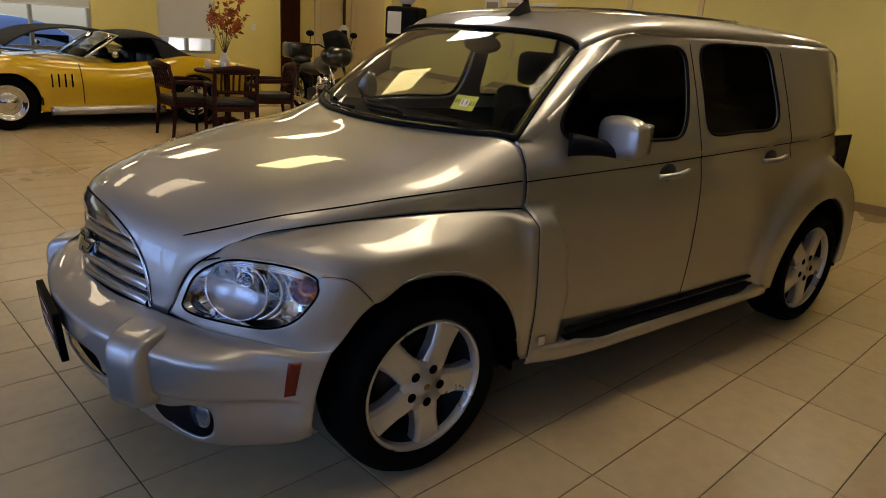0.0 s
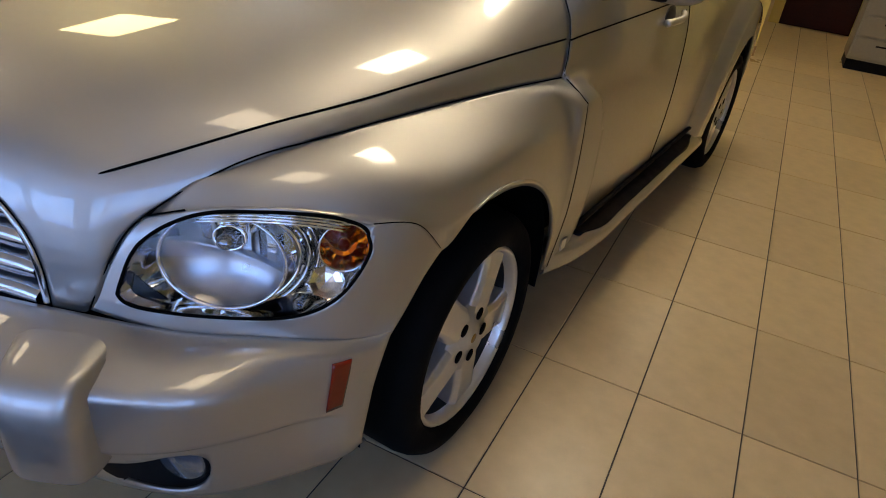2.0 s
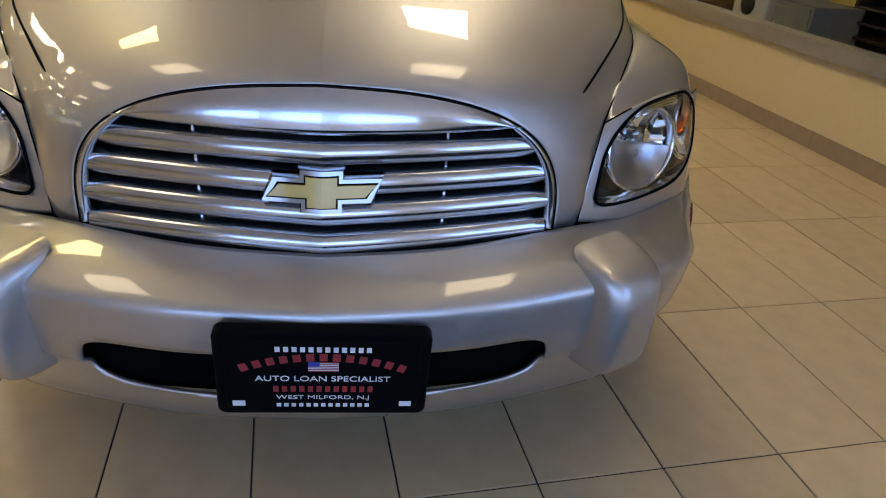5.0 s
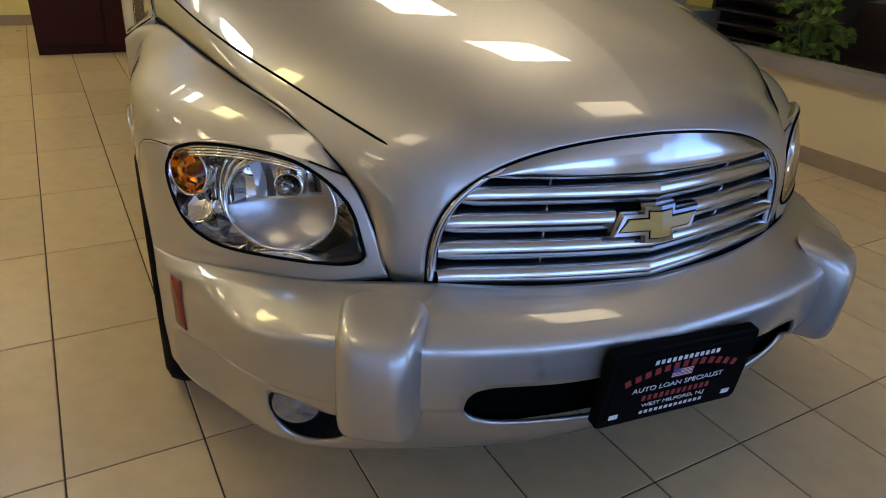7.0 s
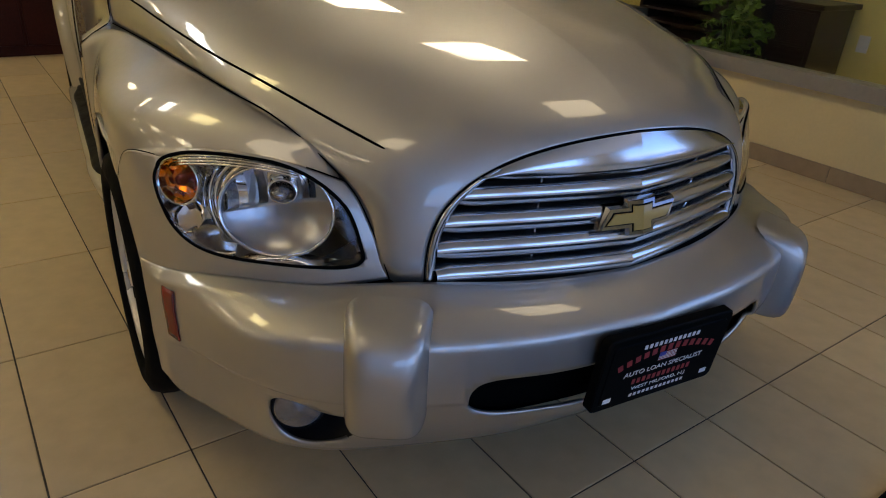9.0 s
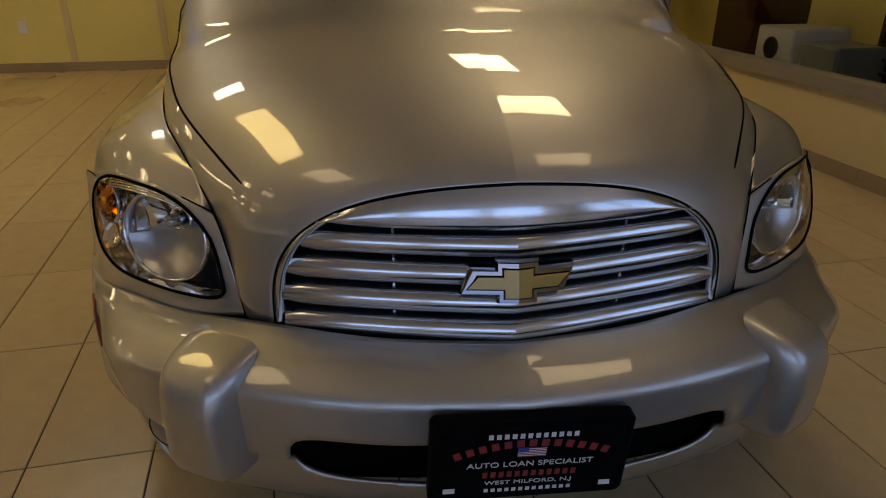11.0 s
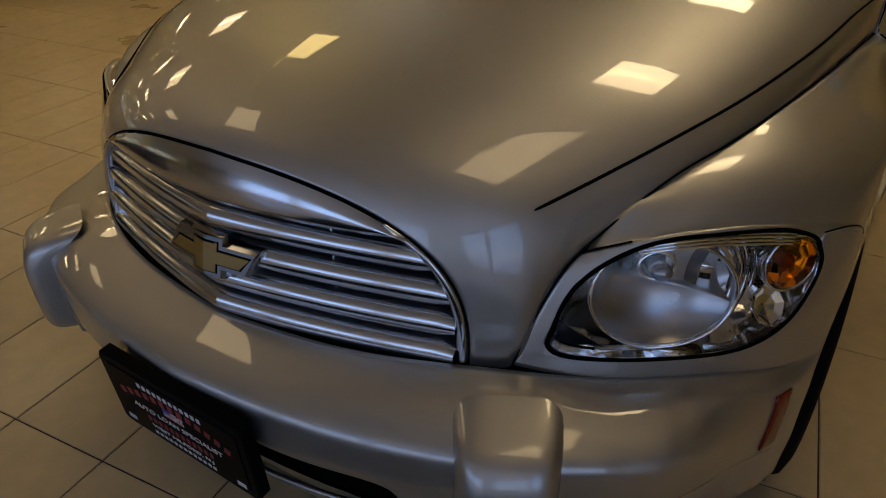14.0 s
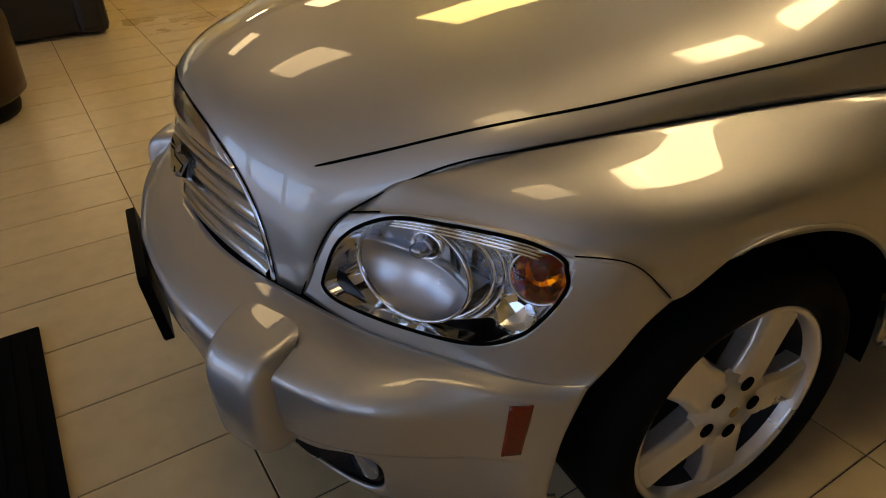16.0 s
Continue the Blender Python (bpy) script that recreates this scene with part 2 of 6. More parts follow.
room_box("ground", GROUT, "dark grout bed under the floor tiles", -11.2, 6.0, -7.2, 12.0, -0.30, -0.004)
SW = 1.72
bm = bmesh.new()
box(bm, -11.2, 1.84, -7.2, 12.0, CEIL, CEIL + 0.2)
box(bm, 1.84, 6.0, -3.02, 12.0, CEIL, CEIL + 0.2)
struct("ceiling", bm, WHITE, "off-white suspended ceiling of the showroom", ROOM)
# side wall with the office window
bm = bmesh.new()
box(bm, SW, SW + 0.12, -2.8, 3.9, 0, 0.47)
box(bm, SW, SW + 0.12, -7.0, -2.8, 0, 0.38)
box(bm, SW, SW + 0.12, -7.0, 3.9, 2.50, CEIL)
box(bm, SW, SW + 0.12, -2.8, 3.9, 2.15, 2.50)
box(bm, SW, SW + 0.12, -2.8, -1.9, 0.47, 2.15)
box(bm, SW, SW + 0.12, 3.3, 3.9, 0.47, 2.15)
for tt, te in ((-7.0, -6.4), (-4.7, -4.6), (-2.9, -2.8)):
    box(bm, SW, SW + 0.12, tt, te, 0.38, 2.50)
struct("wall_east", bm, WALL, "cream painted wall with a wide office window", ROOM)
bm = bmesh.new()
box(bm, SW - 0.035, SW + 0.10, -1.9, 3.3, 0.47, 0.55)
box(bm, SW - 0.02, SW + 0.10, -1.9, 3.3, 2.08, 2.15)
for tt in (-1.9, 3.25):
    box(bm, SW - 0.01, SW + 0.10, tt, tt + 0.05, 0.552, 2.078)
struct("window_1", bm, ALU, "grey aluminium frame of the office window", ROOM)
pane = struct("window_pane", box(bmesh.new(), SW + 0.055, SW + 0.061, -1.85, 3.25, 0.551, 2.079), glass("clear_pane", (0.95, 0.97, 0.95), 0.0, 1.25), "clear office window glass", ROOM)
pane.visible_shadow = False
room_box("wall_back", YWALL, "yellow painted back wall", -8.1, 0.2, 5.85, 6.0, 0, CEIL)
room_box("wall_nook", YWALL, "cream painted side wall of the nook", -8.1, -8.0, 6.0, 11.8, 0, CEIL)
room_box("wall_far", YWALL, "yellow painted far wall behind the offices", -11.2, 6.0, 11.8, 12.0, 0, CEIL)
room_box("wall_office", YWALL, "yellow painted wall of the office", 5.8, 6.0, -2.9, 11.8, 0, CEIL)
room_box("wall_office_front", YWALL, "yellow painted front wall of the office", SW + 0.121, 6.0, -3.02, -2.9, 0, CEIL)
room_box("baseboard", BASE, "beige tiled skirting round the wall end", SW - 0.012, SW + 0.13, 3.901, 3.912, 0.001, 0.095)
skirt = room_box("baseboard", GROUT, "beige tiled skirting along the wall", SW - 0.005, SW - 0.001, -7, 3.90, 0.001, 0.092)
strip = part("skirting_tile", box(bmesh.new(), SW - 0.013, SW - 0.006, 0.002, 0.6046, 0.001, 0.095), BASE, skirt, smooth=False)
for k in range(-11, 7):
    o = strip if k == -11 else new("skirting_tile", strip.data)
    o.parent = skirt
    o.matrix_local = Matrix.Translation((0, k * 0.6066 - 0.35, 0))
room_box("baseboard", BASE, "beige tiled skirting along the wall", -8.1, 0.212, 5.835, 5.849, 0.001, 0.095)
# street sides with windows
bm = bmesh.new()
OPEN = ((-5.6, -3.2), (-2.6, -0.4), (0.25, 1.98), (3.05, 4.10))
box(bm, -11.2, -11.0, -7, 12, 0, 0.78)
box(bm, -11.2, -11.0, -7, 12, 2.45, CEIL)
last = -7
for a, b in OPEN:
    box(bm, -11.2, -11.0, last, a, 0.78, 2.45)
    last = b
box(bm, -11.2, -11.0, last, 12, 0.78, 2.45)
struct("wall_west", bm, YWALL, "cream wall with street windows", ROOM)
BLIND = mat("white_blind", (0.62, 0.62, 0.58), 0.8, vary=0.03)
for k, (a, b) in enumerate(OPEN):
    bm = bmesh.new()
    for q in (a, (a + b) / 2 - 0.025, b - 0.05):
        box(bm, -11.13, -11.05, q, q + 0.05, 0.781, 2.449)
    box(bm, -11.13, -11.05, a + 0.05, b - 0.05, 0.781, 0.83)
    w = struct("window_%d" % (k + 2), bm, ALU, "grey metal street window frame", ROOM)
    drop = (1.45, 1.45, 1.46, 1.07)[k]
    bl = thing("roller_blind", "white roller blind half drawn over the window", "blind", ROOM, "street blinds")
    part("blind_sheet", box(bmesh.new(), -11.04, -11.035, a + 0.01, b - 0.01, drop, 2.46), BLIND, bl, smooth=False)
    part("blind_bar", box(bmesh.new(), -11.045, -11.03, a + 0.01, b - 0.01, drop - 0.025, drop - 0.001), WHITE, bl, smooth=False)
bm = bmesh.new()
box(bm, -11.2, 1.84, -7.2, -7.0, 0, 0.3)
box(bm, -11.2, 1.84, -7.2, -7.0, 2.6, CEIL)
box(bm, -11.2, -6.5, -7.2, -7.0, 0.3, 2.6)
for ss in (-6.5, -4.1, -1.7, 0.7):
    box(bm, ss, ss + 0.3 if ss < 0 else 1.84, -7.2, -7.0, 0.3, 2.6)
struct("wall_front", bm, WALL, "showroom front with wide street windows", ROOM)
bm = bmesh.new()
box(bm, -60, 60, -60, 60, -0.5, -0.31)
struct("pavement", bm, mat("asphalt", (0.06, 0.06, 0.065), 0.9, vary=0.2), "grey asphalt outside the showroom", ROOM)


TUBE = mat("lit_tube", (0.9, 0.9, 0.85), 0.5, emit=((1.0, 0.9, 0.58), 13.0), vary=0)
YLAMP = mat("yellowed_diffuser", (0.9, 0.85, 0.6), 0.5, emit=((1.0, 0.84, 0.40), 5.8), vary=0)
CLAMP = mat("cool_diffuser", (0.9, 0.92, 0.95), 0.5, emit=((0.9, 0.96, 1.0), 8.0), vary=0)


def troffer(s, t, material=LAMP, label="recessed fluorescent ceiling light with a warm lit diffuser"):
    lamp = thing("ceiling_light", label, "ceiling light", ROOM @ Matrix.Translation((s, t, CEIL)), "ceiling lights")
    bm = bmesh.new()
    box(bm, -0.30, 0.30, -0.31, -0.29, -0.02, -0.001)
    box(bm, -0.30, 0.30, 0.29, 0.31, -0.02, -0.001)
    box(bm, -0.30, -0.28, -0.29, 0.29, -0.02, -0.001)
    box(bm, 0.28, 0.30, -0.29, 0.29, -0.02, -0.001)
    part("frame", bm, WHITE, lamp, smooth=False)
    part("diffuser", box(bmesh.new(), -0.279, 0.279, -0.289, 0.289, -0.012, -0.003), material, lamp, "glowing diffuser", smooth=False)
    part("tube", box(bmesh.new(), -0.275, 0.275, 0.03, 0.10, -0.0155, -0.0125), TUBE if material in (LAMP, BRIGHT) else material, lamp, "brighter line of the tube", smooth=False)
    return lamp


first = troffer(-5.1, 0.42)
bright = troffer(-0.1, 0.42, BRIGHT, "recessed ceiling light with a bright warm diffuser")
dim = troffer(-0.1, -1.1, DIML, "recessed ceiling light with a dim warm diffuser")
for s in (2.95, -0.1, -2.72, -5.1, -7.5, -9.9):
    for t in (-1.1, 0.42, 1.95, 4.6, 8.5):
        if (s, t) in ((-0.1, -1.1), (-0.1, 0.42), (-5.1, 0.42), (2.95, -1.1), (2.95, 1.95), (2.95, 0.42), (2.95, 4.6)):
            continue
        if (s, t) == (-2.72, 0.42):
            troffer(s, t, YLAMP, "recessed ceiling light with a yellowed lit diffuser")
        elif (s, t) == (-2.72, 1.95):
            troffer(s, t, CLAMP, "recessed ceiling light with a cool white diffuser")
        elif s == -9.9 or (s == -0.1 and -1 < t < 5):
            copy_thing(bright, ROOM @ Matrix.Translation((s, t, CEIL)))
        elif t < -1:
            copy_thing(dim, ROOM @ Matrix.Translation((s, t, CEIL)))
        else:
            copy_thing(first, ROOM @ Matrix.Translation((s, t, CEIL)))

# ---------- silver car: body ----------
car = thing("car", "silver retro-styled wagon parked on the showroom tiles", "car")
HUBY, HUBZ, RY, ARCH = 0.815, 0.322, 3.444, 0.41


def noserow(yc, zc, xo, yo, zo, n, m, q):
    th = np.linspace(0, math.pi / 2, 41)
    x = xo * np.sin(th) ** (2 / n)
    z = zo + (zc - zo) * np.cos(th) ** (2 / m)
    return np.stack([x, yc + (yo - yc) * (x / xo) ** q, z], 1)


SEAM = spline([(0.476, 0.118, 0.580), (0.490, 0.143, 0.645), (0.508, 0.171, 0.708), (0.527, 0.205, 0.748), (0.603, 0.344, 0.830), (0.653, 0.456, 0.854), (0.690, 0.581, 0.868), (0.722, 0.722, 0.877), (0.750, 0.881, 0.881), (0.774, 1.064, 0.878), (0.795, 1.255, 0.870)], 120)


def seam(f):
    return SEAM[min(119, int(round(f * 119)))]


# the hood's shut line in space, and rows that pass through it
HS = spline([(0.457, 0.172, 0.809), (0.511, 0.256, 0.834), (0.565, 0.363, 0.858), (0.622, 0.474, 0.886), (0.703, 0.733, 0.927), (0.755, 1.0, 0.953), (0.793, 1.25, 0.969)], 200)


def shut_m(zc, xo, yo, zo, n):
    k = HS[np.argmin(np.abs(HS[:, 1] - yo))]
    xr, zr = min(0.988, k[0] / xo), (k[2] - zo) / (zc - zo)
    return math.log(1 - xr**n) / math.log(zr)


rows = [noserow(0.024, 0.842, 0.420, 0.084, 0.575, 2.5, 3.1, 1.7)]
for f, yc, zc, n, m, q in ((0.0, 0.050, 0.868, 2.4, 2.9, 2), (0.12, 0.10, 0.898, 2.3, 2.6, 2.2), (0.25, 0.19, 0.937, 2.3, 0, 2.5), (0.40, 0.32, 0.973, 2.4, 0, 2.5), (0.55, 0.50, 1.008, 2.5, 0, 2.5), (0.70, 0.70, 1.040, 2.6, 0, 2.5), (0.85, 0.88, 1.066, 2.7, 0, 2.5), (1.0, 1.00, 1.084, 2.8, 0, 2.5)):
    o = seam(f)
    mm = m or min(2.6, max(1.5, shut_m(zc, *o, n)))
    rows.append(noserow(yc, zc, *o, n, mm, q))
# the hood's broad square end at the windscreen
end = spline([(0, 1.0, 1.092), (0.25, 1.028, 1.094), (0.45, 1.095, 1.099), (0.62, 1.185, 1.103), (0.705, 1.243, 1.100), (0.752, 1.262, 1.066), (0.780, 1.264, 1.02), (0.793, 1.262, 0.969), (0.797, 1.258, 0.92), (0.795, 1.255, 0.870)], 41)
for k, w in ((-1, 1.0), (-2, 0.15)):
    r = rows[k]
    c, o = r[0], r[-1]
    g = np.stack([end[:, 0] * o[0] / 0.795, c[1] + (end[:, 1] - 1.0) / 0.255 * (o[1] - c[1]), o[2] + (end[:, 2] - 0.870) / 0.222 * (c[2] - o[2])], 1)
    rows[k] = r * (1 - w) + (end if w == 1 else g) * w
P = np.array(rows)
P = np.stack([spline(P[:, j], 90) for j in range(41)], 1)
P[:82, :, 2] += 0.009 * np.clip(np.linspace(2.2, 0, 82), 0, 1)[:, None] * np.clip(1 - P[:82, :, 0] / 0.40, 0, 1) ** 1.4
NOSE = P


def mirrored(pts, s):
    return [(p[0] * s, p[1], p[2]) for p in pts]


fine = np.array([spline(r, 400) for r in P[::2]])
cut = []
for r in fine:
    d = np.linalg.norm(r[:, None, :] - HS[None], axis=2).min(1)
    if d.min() < 0.03 and r[-1][1] > 0.16:
        cut.append(r[d.argmin()])
cut = [HS[0] * 0.3 + cut[0] * 0.7] + cut[1::4] + [cut[-1]]
hs = spline(cut, 80)
part("hood", sheet(P, mirror=True), PAINT, car, "domed silver hood", solid=0.006, fold=True)
for s in (1, -1):
    part("hood_gap", tube(mirrored(hs, s), 0.0026), GAP, car, "dark hood shut line")
    part("fender_gap", tube(mirrored([p + (0.001, -0.002, 0.001) for p in SEAM], s), 0.0017), GAP, car, "dark fender shut line")
part("hood_lip_gap", tube(mirrored(NOSE[0][::-1], -1) + list(map(tuple, NOSE[0][1:])), 0.0015), GAP, car, "dark gap round the grille")

# fenders
TOP = spline([(0.527, 0.205, 0.748), (0.660, 0.285, 0.788), (0.760, 0.385, 0.778), (0.806, 0.455, 0.752), (0.872, 0.590, 0.668)], 60)


def arch(deg, x=0.886, yc=HUBY, r=ARCH):
    return (x, yc + r * math.cos(radians(deg)), HUBZ + r * math.sin(radians(deg)))


def fender_row(a, b, n, over=0.0):
    th = np.linspace(0, math.pi / 2, 25)
    a, b = np.array(a), np.array(b)
    if not n:
        q = spline([(0, 0), (0.30, 0.145), (0.60, 0.30), (0.84, 0.445), (0.95, 0.58), (0.985, 0.78), (1, 1)], 25)
        return np.stack([a[0] + (b[0] - a[0]) * q[:, 0], a[1] + (b[1] - a[1]) * th / (math.pi / 2), a[2] + (b[2] - a[2]) * q[:, 1]], 1)
    w = np.sin(th) ** (2 / n)
    x = a[0] + (b[0] - a[0]) * w + over * np.sin(th * 2) ** 2
    z = b[2] + (a[2] - b[2]) * np.cos(th) ** (2 / n)
    y = a[1] + (b[1] - a[1]) * (th / (math.pi / 2))
    return np.stack([x, y, z], 1)


# the fender's front edge: level past the lamp, then down to the wheel arch
BROW = spline([(0.818, 0.452, 0.752), (0.843, 0.490, 0.751), (0.864, 0.526, 0.741), (0.875, 0.564, 0.704), (0.880, 0.598, 0.664)], 40)
frows = []
for fi, out, n in ((0.30, TOP[1], 1.6), (0.38, TOP[18], 1.7), (0.47, TOP[34], 1.8), (0.525, BROW[0], 1.75), (0.555, BROW[12], 1.7), (0.58, BROW[24], 0), (0.61, BROW[39], 0), (0.66, arch(106), 0), (0.74, arch(86), 0), (0.83, arch(62), 0), (0.90, arch(40), 2.1), (0.96, arch(18, 0.885), 2.8), (0.99, arch(-3, 0.880), 2.8), (1.0, (0.870, 1.305, 0.300), 2.8)):
    frows.append(fender_row(seam(fi), out, n, 0.004))
# nose corner round the headlight
CU, CV = 70, 36
top = np.array([TOP[i] for i in (0, 14, 28, 40, 50, 59)])
bot = np.array([(0.476, 0.118, 0.580), (0.585, 0.180, 0.556), (0.700, 0.265, 0.550), (0.790, 0.350, 0.540), (0.838, 0.415, 0.530), arch(149, 0.871)])
mid1 = bot * 0.66 + top * 0.34 + 0.5 * np.array([(0, -0.004, 0), (0.004, -0.02, 0), (0.012, -0.025, 0), (0.018, -0.018, 0), (0.014, -0.01, 0), (0.004, 0, 0)])
mid2 = bot * 0.33 + top * 0.67 + 0.5 * np.array([(0, -0.004, 0), (0.004, -0.018, 0.004), (0.012, -0.022, 0.006), (0.018, -0.016, 0.006), (0.014, -0.01, 0.004), (0.006, -0.01, 0.012)])
CORNER = net([bot, mid1, mid2, top], CV, CU)
for i in range(CV):
    d = SEAM[np.argmin(np.abs(SEAM[:, 2] - CORNER[i, 0, 2]))] - CORNER[i, 0]
    for j in range(14):
        CORNER[i, j] += d * (1 - j / 14)
for j in range(CU):
    u = j / (CU - 1)
    d = (BROW[int(39 * np.clip((u - 0.70) / 0.30, 0, 1))] - CORNER[-1, j]) * np.clip((u - 0.55) / 0.15, 0, 1)
    for i in range(CV):
        CORNER[i, j] += d * (i / (CV - 1)) ** 2


def corner(u, v):
    """A place on the nose corner: u from the hood to the wheel arch, v from the bumper to the fender."""
    a, b = np.clip(v, 0, 1) * (CV - 1), np.clip(u, 0, 1) * (CU - 1)
    i, j = min(CV - 2, int(a)), min(CU - 2, int(b))
    p, q = a - i, b - j
    return CORNER[i, j] * (1 - p) * (1 - q) + CORNER[i + 1, j] * p * (1 - q) + CORNER[i, j + 1] * (1 - p) * q + CORNER[i + 1, j + 1] * p * q


LAMPUV = spline([(0.085, 0.17), (0.055, 0.32), (0.05, 0.62), (0.08, 0.83), (0.16, 0.945), (0.30, 0.965), (0.46, 0.975), (0.61, 0.965), (0.70, 0.89), (0.722, 0.68), (0.66, 0.38), (0.54, 0.20), (0.37, 0.165), (0.21, 0.155)], 84, True)
gu, gv = np.meshgrid(np.linspace(0, 1, CU), np.linspace(0, 1, CV))
Y, keep = pierce(np.stack([gu, gv], -1), [LAMPUV])
Q = np.array([[corner(*Y[i, j]) for j in range(CU)] for i in range(CV)])
for s in (1, -1):
    part("nose_panel", sheet(Q * (s, 1, 1), keep), PAINT, car, "silver panel round the headlight", solid=0.006)
    part("bumper_gap", tube(mirrored([corner(u, 1) + (-0.0012, 0.0008, 0) for u in np.linspace(0.69, 0.99, 30)], s), 0.0016), GAP, car)
    part("nose_gap", tube(mirrored([corner(u, 1) + (0, -0.001, 0.0005) for u in np.linspace(0, 0.12, 8)], s), 0.0016), GAP, car)

# bumper
st = [
    [(0, -0.021, 0.574), (0, -0.075, 0.558), (0, -0.122, 0.530), (0, -0.134, 0.490), (0, -0.130, 0.41), (0, -0.125, 0.36), (0, -0.10, 0.30), (0, -0.04, 0.22)],
    [(0.25, 0.017, 0.575), (0.25, -0.050, 0.560), (0.25, -0.098, 0.532), (0.25, -0.110, 0.490), (0.25, -0.106, 0.41), (0.25, -0.10, 0.36), (0.25, -0.08, 0.30), (0.25, -0.02, 0.22)],
    [(0.44, 0.088, 0.577), (0.45, 0.025, 0.568), (0.455, -0.035, 0.536), (0.458, -0.052, 0.490), (0.458, -0.048, 0.41), (0.455, -0.04, 0.36), (0.45, -0.02, 0.30), (0.44, 0.03, 0.22)],
    [(0.585, 0.180, 0.556), (0.605, 0.115, 0.556), (0.622, 0.052, 0.532), (0.628, 0.032, 0.487), (0.628, 0.036, 0.41), (0.622, 0.045, 0.36), (0.616, 0.062, 0.295), (0.602, 0.10, 0.208)],
    [(0.700, 0.265, 0.550), (0.730, 0.215, 0.545), (0.754, 0.168, 0.520), (0.762, 0.152, 0.480), (0.762, 0.156, 0.41), (0.758, 0.163, 0.36), (0.752, 0.172, 0.288), (0.738, 0.195, 0.204)],
    [(0.790, 0.350, 0.540), (0.812, 0.320, 0.530), (0.830, 0.295, 0.508), (0.832, 0.285, 0.470), (0.826, 0.285, 0.41), (0.824, 0.287, 0.36), (0.818, 0.290, 0.280), (0.806, 0.300, 0.212)],
    [(0.838, 0.415, 0.530), (0.850, 0.396, 0.515), (0.864, 0.380, 0.490), (0.861, 0.366, 0.450), (0.856, 0.354, 0.40), (0.853, 0.347, 0.35), (0.850, 0.350, 0.285), (0.842, 0.362, 0.232)],
    [arch(149, 0.871), arch(153, 0.871), arch(158, 0.872), arch(164, 0.872), arch(171, 0.873), arch(178, 0.870), arch(184, 0.867), (0.858, 0.432, 0.268)],
]
B = net(st, 84, 44)
# a firm crest along the front and a step above the valance
for i in range(84):
    u = i / 83
    d = B[min(83, i + 1), 20] - B[max(0, i - 1), 20]
    n = np.array((d[1], -d[0])) / math.hypot(d[0], d[1]) if i else np.array((0.0, -1.0))
    o, z = (B[i, :, :2] - B[i, 0, :2]) @ n, B[i, :, 2]
    top, crest, most = z[0], 0.530 - 0.035 * max(0, u - 0.55) / 0.45, o.max()
    q = np.clip((top - z) / (top - crest), 0, 1)
    want = np.where(z > 0.46, np.maximum(o, most * q**0.75), o)
    for _ in range(2):
        want[1:-1] = (want[:-2] + 2 * want[1:-1] + want[2:]) / 4
    f = np.clip((0.82 - u) / 0.2, 0, 1)
    e = (want - o) * f * f * (3 - 2 * f)
    B[i, :, :2] += e[:, None] * n
    B[i, :6, 2] += 0.004 * np.linspace(1, 0, 6)
    # the flank draws in towards the wheel
    a, h = np.clip((u - 0.45) / 0.27, 0, 1) * (1 - 0.8 * np.clip((u - 0.72) / 0.28, 0, 1)), np.clip((0.55 - z) / 0.2, 0, 1)
    B[i, :, 0] -= 0.030 * a * a * (3 - 2 * a) * h * h * (3 - 2 * h)
for _ in range(14):
    B[1:-1, 1:] = (B[:-2, 1:] + 2 * B[1:-1, 1:] + B[2:, 1:]) / 4
for _ in range(4):
    B[46:-1, 1:-1] = (B[46:-1, :-2] + 2 * B[46:-1, 1:-1] + B[46:-1, 2:]) / 4
# the blade ends in a step above the valance
for i in range(84):
    d = B[min(83, i + 1), 20] - B[max(0, i - 1), 20]
    n = np.array((d[1], -d[0])) / math.hypot(d[0], d[1]) if i else np.array((0.0, -1.0))
    z, u = B[i, :, 2], i / 83
    B[i, :, :2] -= (0.015 * np.clip((0.392 - z) / 0.010, 0, 1) * np.clip((0.95 - u) / 0.09, 0, 1))[:, None] * n
# flat flank round the side marker
for i in range(50, 83):
    f = np.clip((i / 83 - 0.60) / 0.24, 0, 1)
    f = 0.8 * f * f * (3 - 2 * f)
    k = np.linspace(0, 1, 20)[:, None]
    B[i, 5:25] = B[i, 5:25] * (1 - f) + (B[i, 5] * (1 - k) + B[i, 24] * k) * f
# low air intake cut out of the front
BX = np.stack([np.tile(np.linspace(0, 1, 84)[:, None], (1, 44)), np.tile(np.linspace(0, 1, 44), (84, 1))], -1)


def bump(u, v):
    a, b = np.clip(u, 0, 1) * 83, np.clip(v, 0, 1) * 43
    i, j = min(82, int(a)), min(42, int(b))
    p, q = a - i, b - j
    return B[i, j] * (1 - p) * (1 - q) + B[i + 1, j] * p * (1 - q) + B[i, j + 1] * (1 - p) * q + B[i + 1, j + 1] * p * q


INTAKE = spline([(-0.06, 0.48), (0.125, 0.48), (0.255, 0.486), (0.292, 0.512), (0.303, 0.60), (0.294, 0.675), (0.258, 0.722), (0.12, 0.75), (-0.06, 0.755)], 60, True)
FOG = spline([(0.475, 0.745), (0.53, 0.725), (0.60, 0.675), (0.645, 0.70), (0.658, 0.80), (0.635, 0.90), (0.58, 0.955), (0.515, 0.93), (0.48, 0.84)], 48, True)
Y, keep = pierce(BX, [INTAKE, FOG])
Y[0, :, 0] = 0
Q = np.array([[bump(*Y[i, j]) for j in range(44)] for i in range(84)])
bumper = part("front_bumper", sheet(Q, keep, mirror=True), PAINT, car, "silver front bumper", solid=0.008)
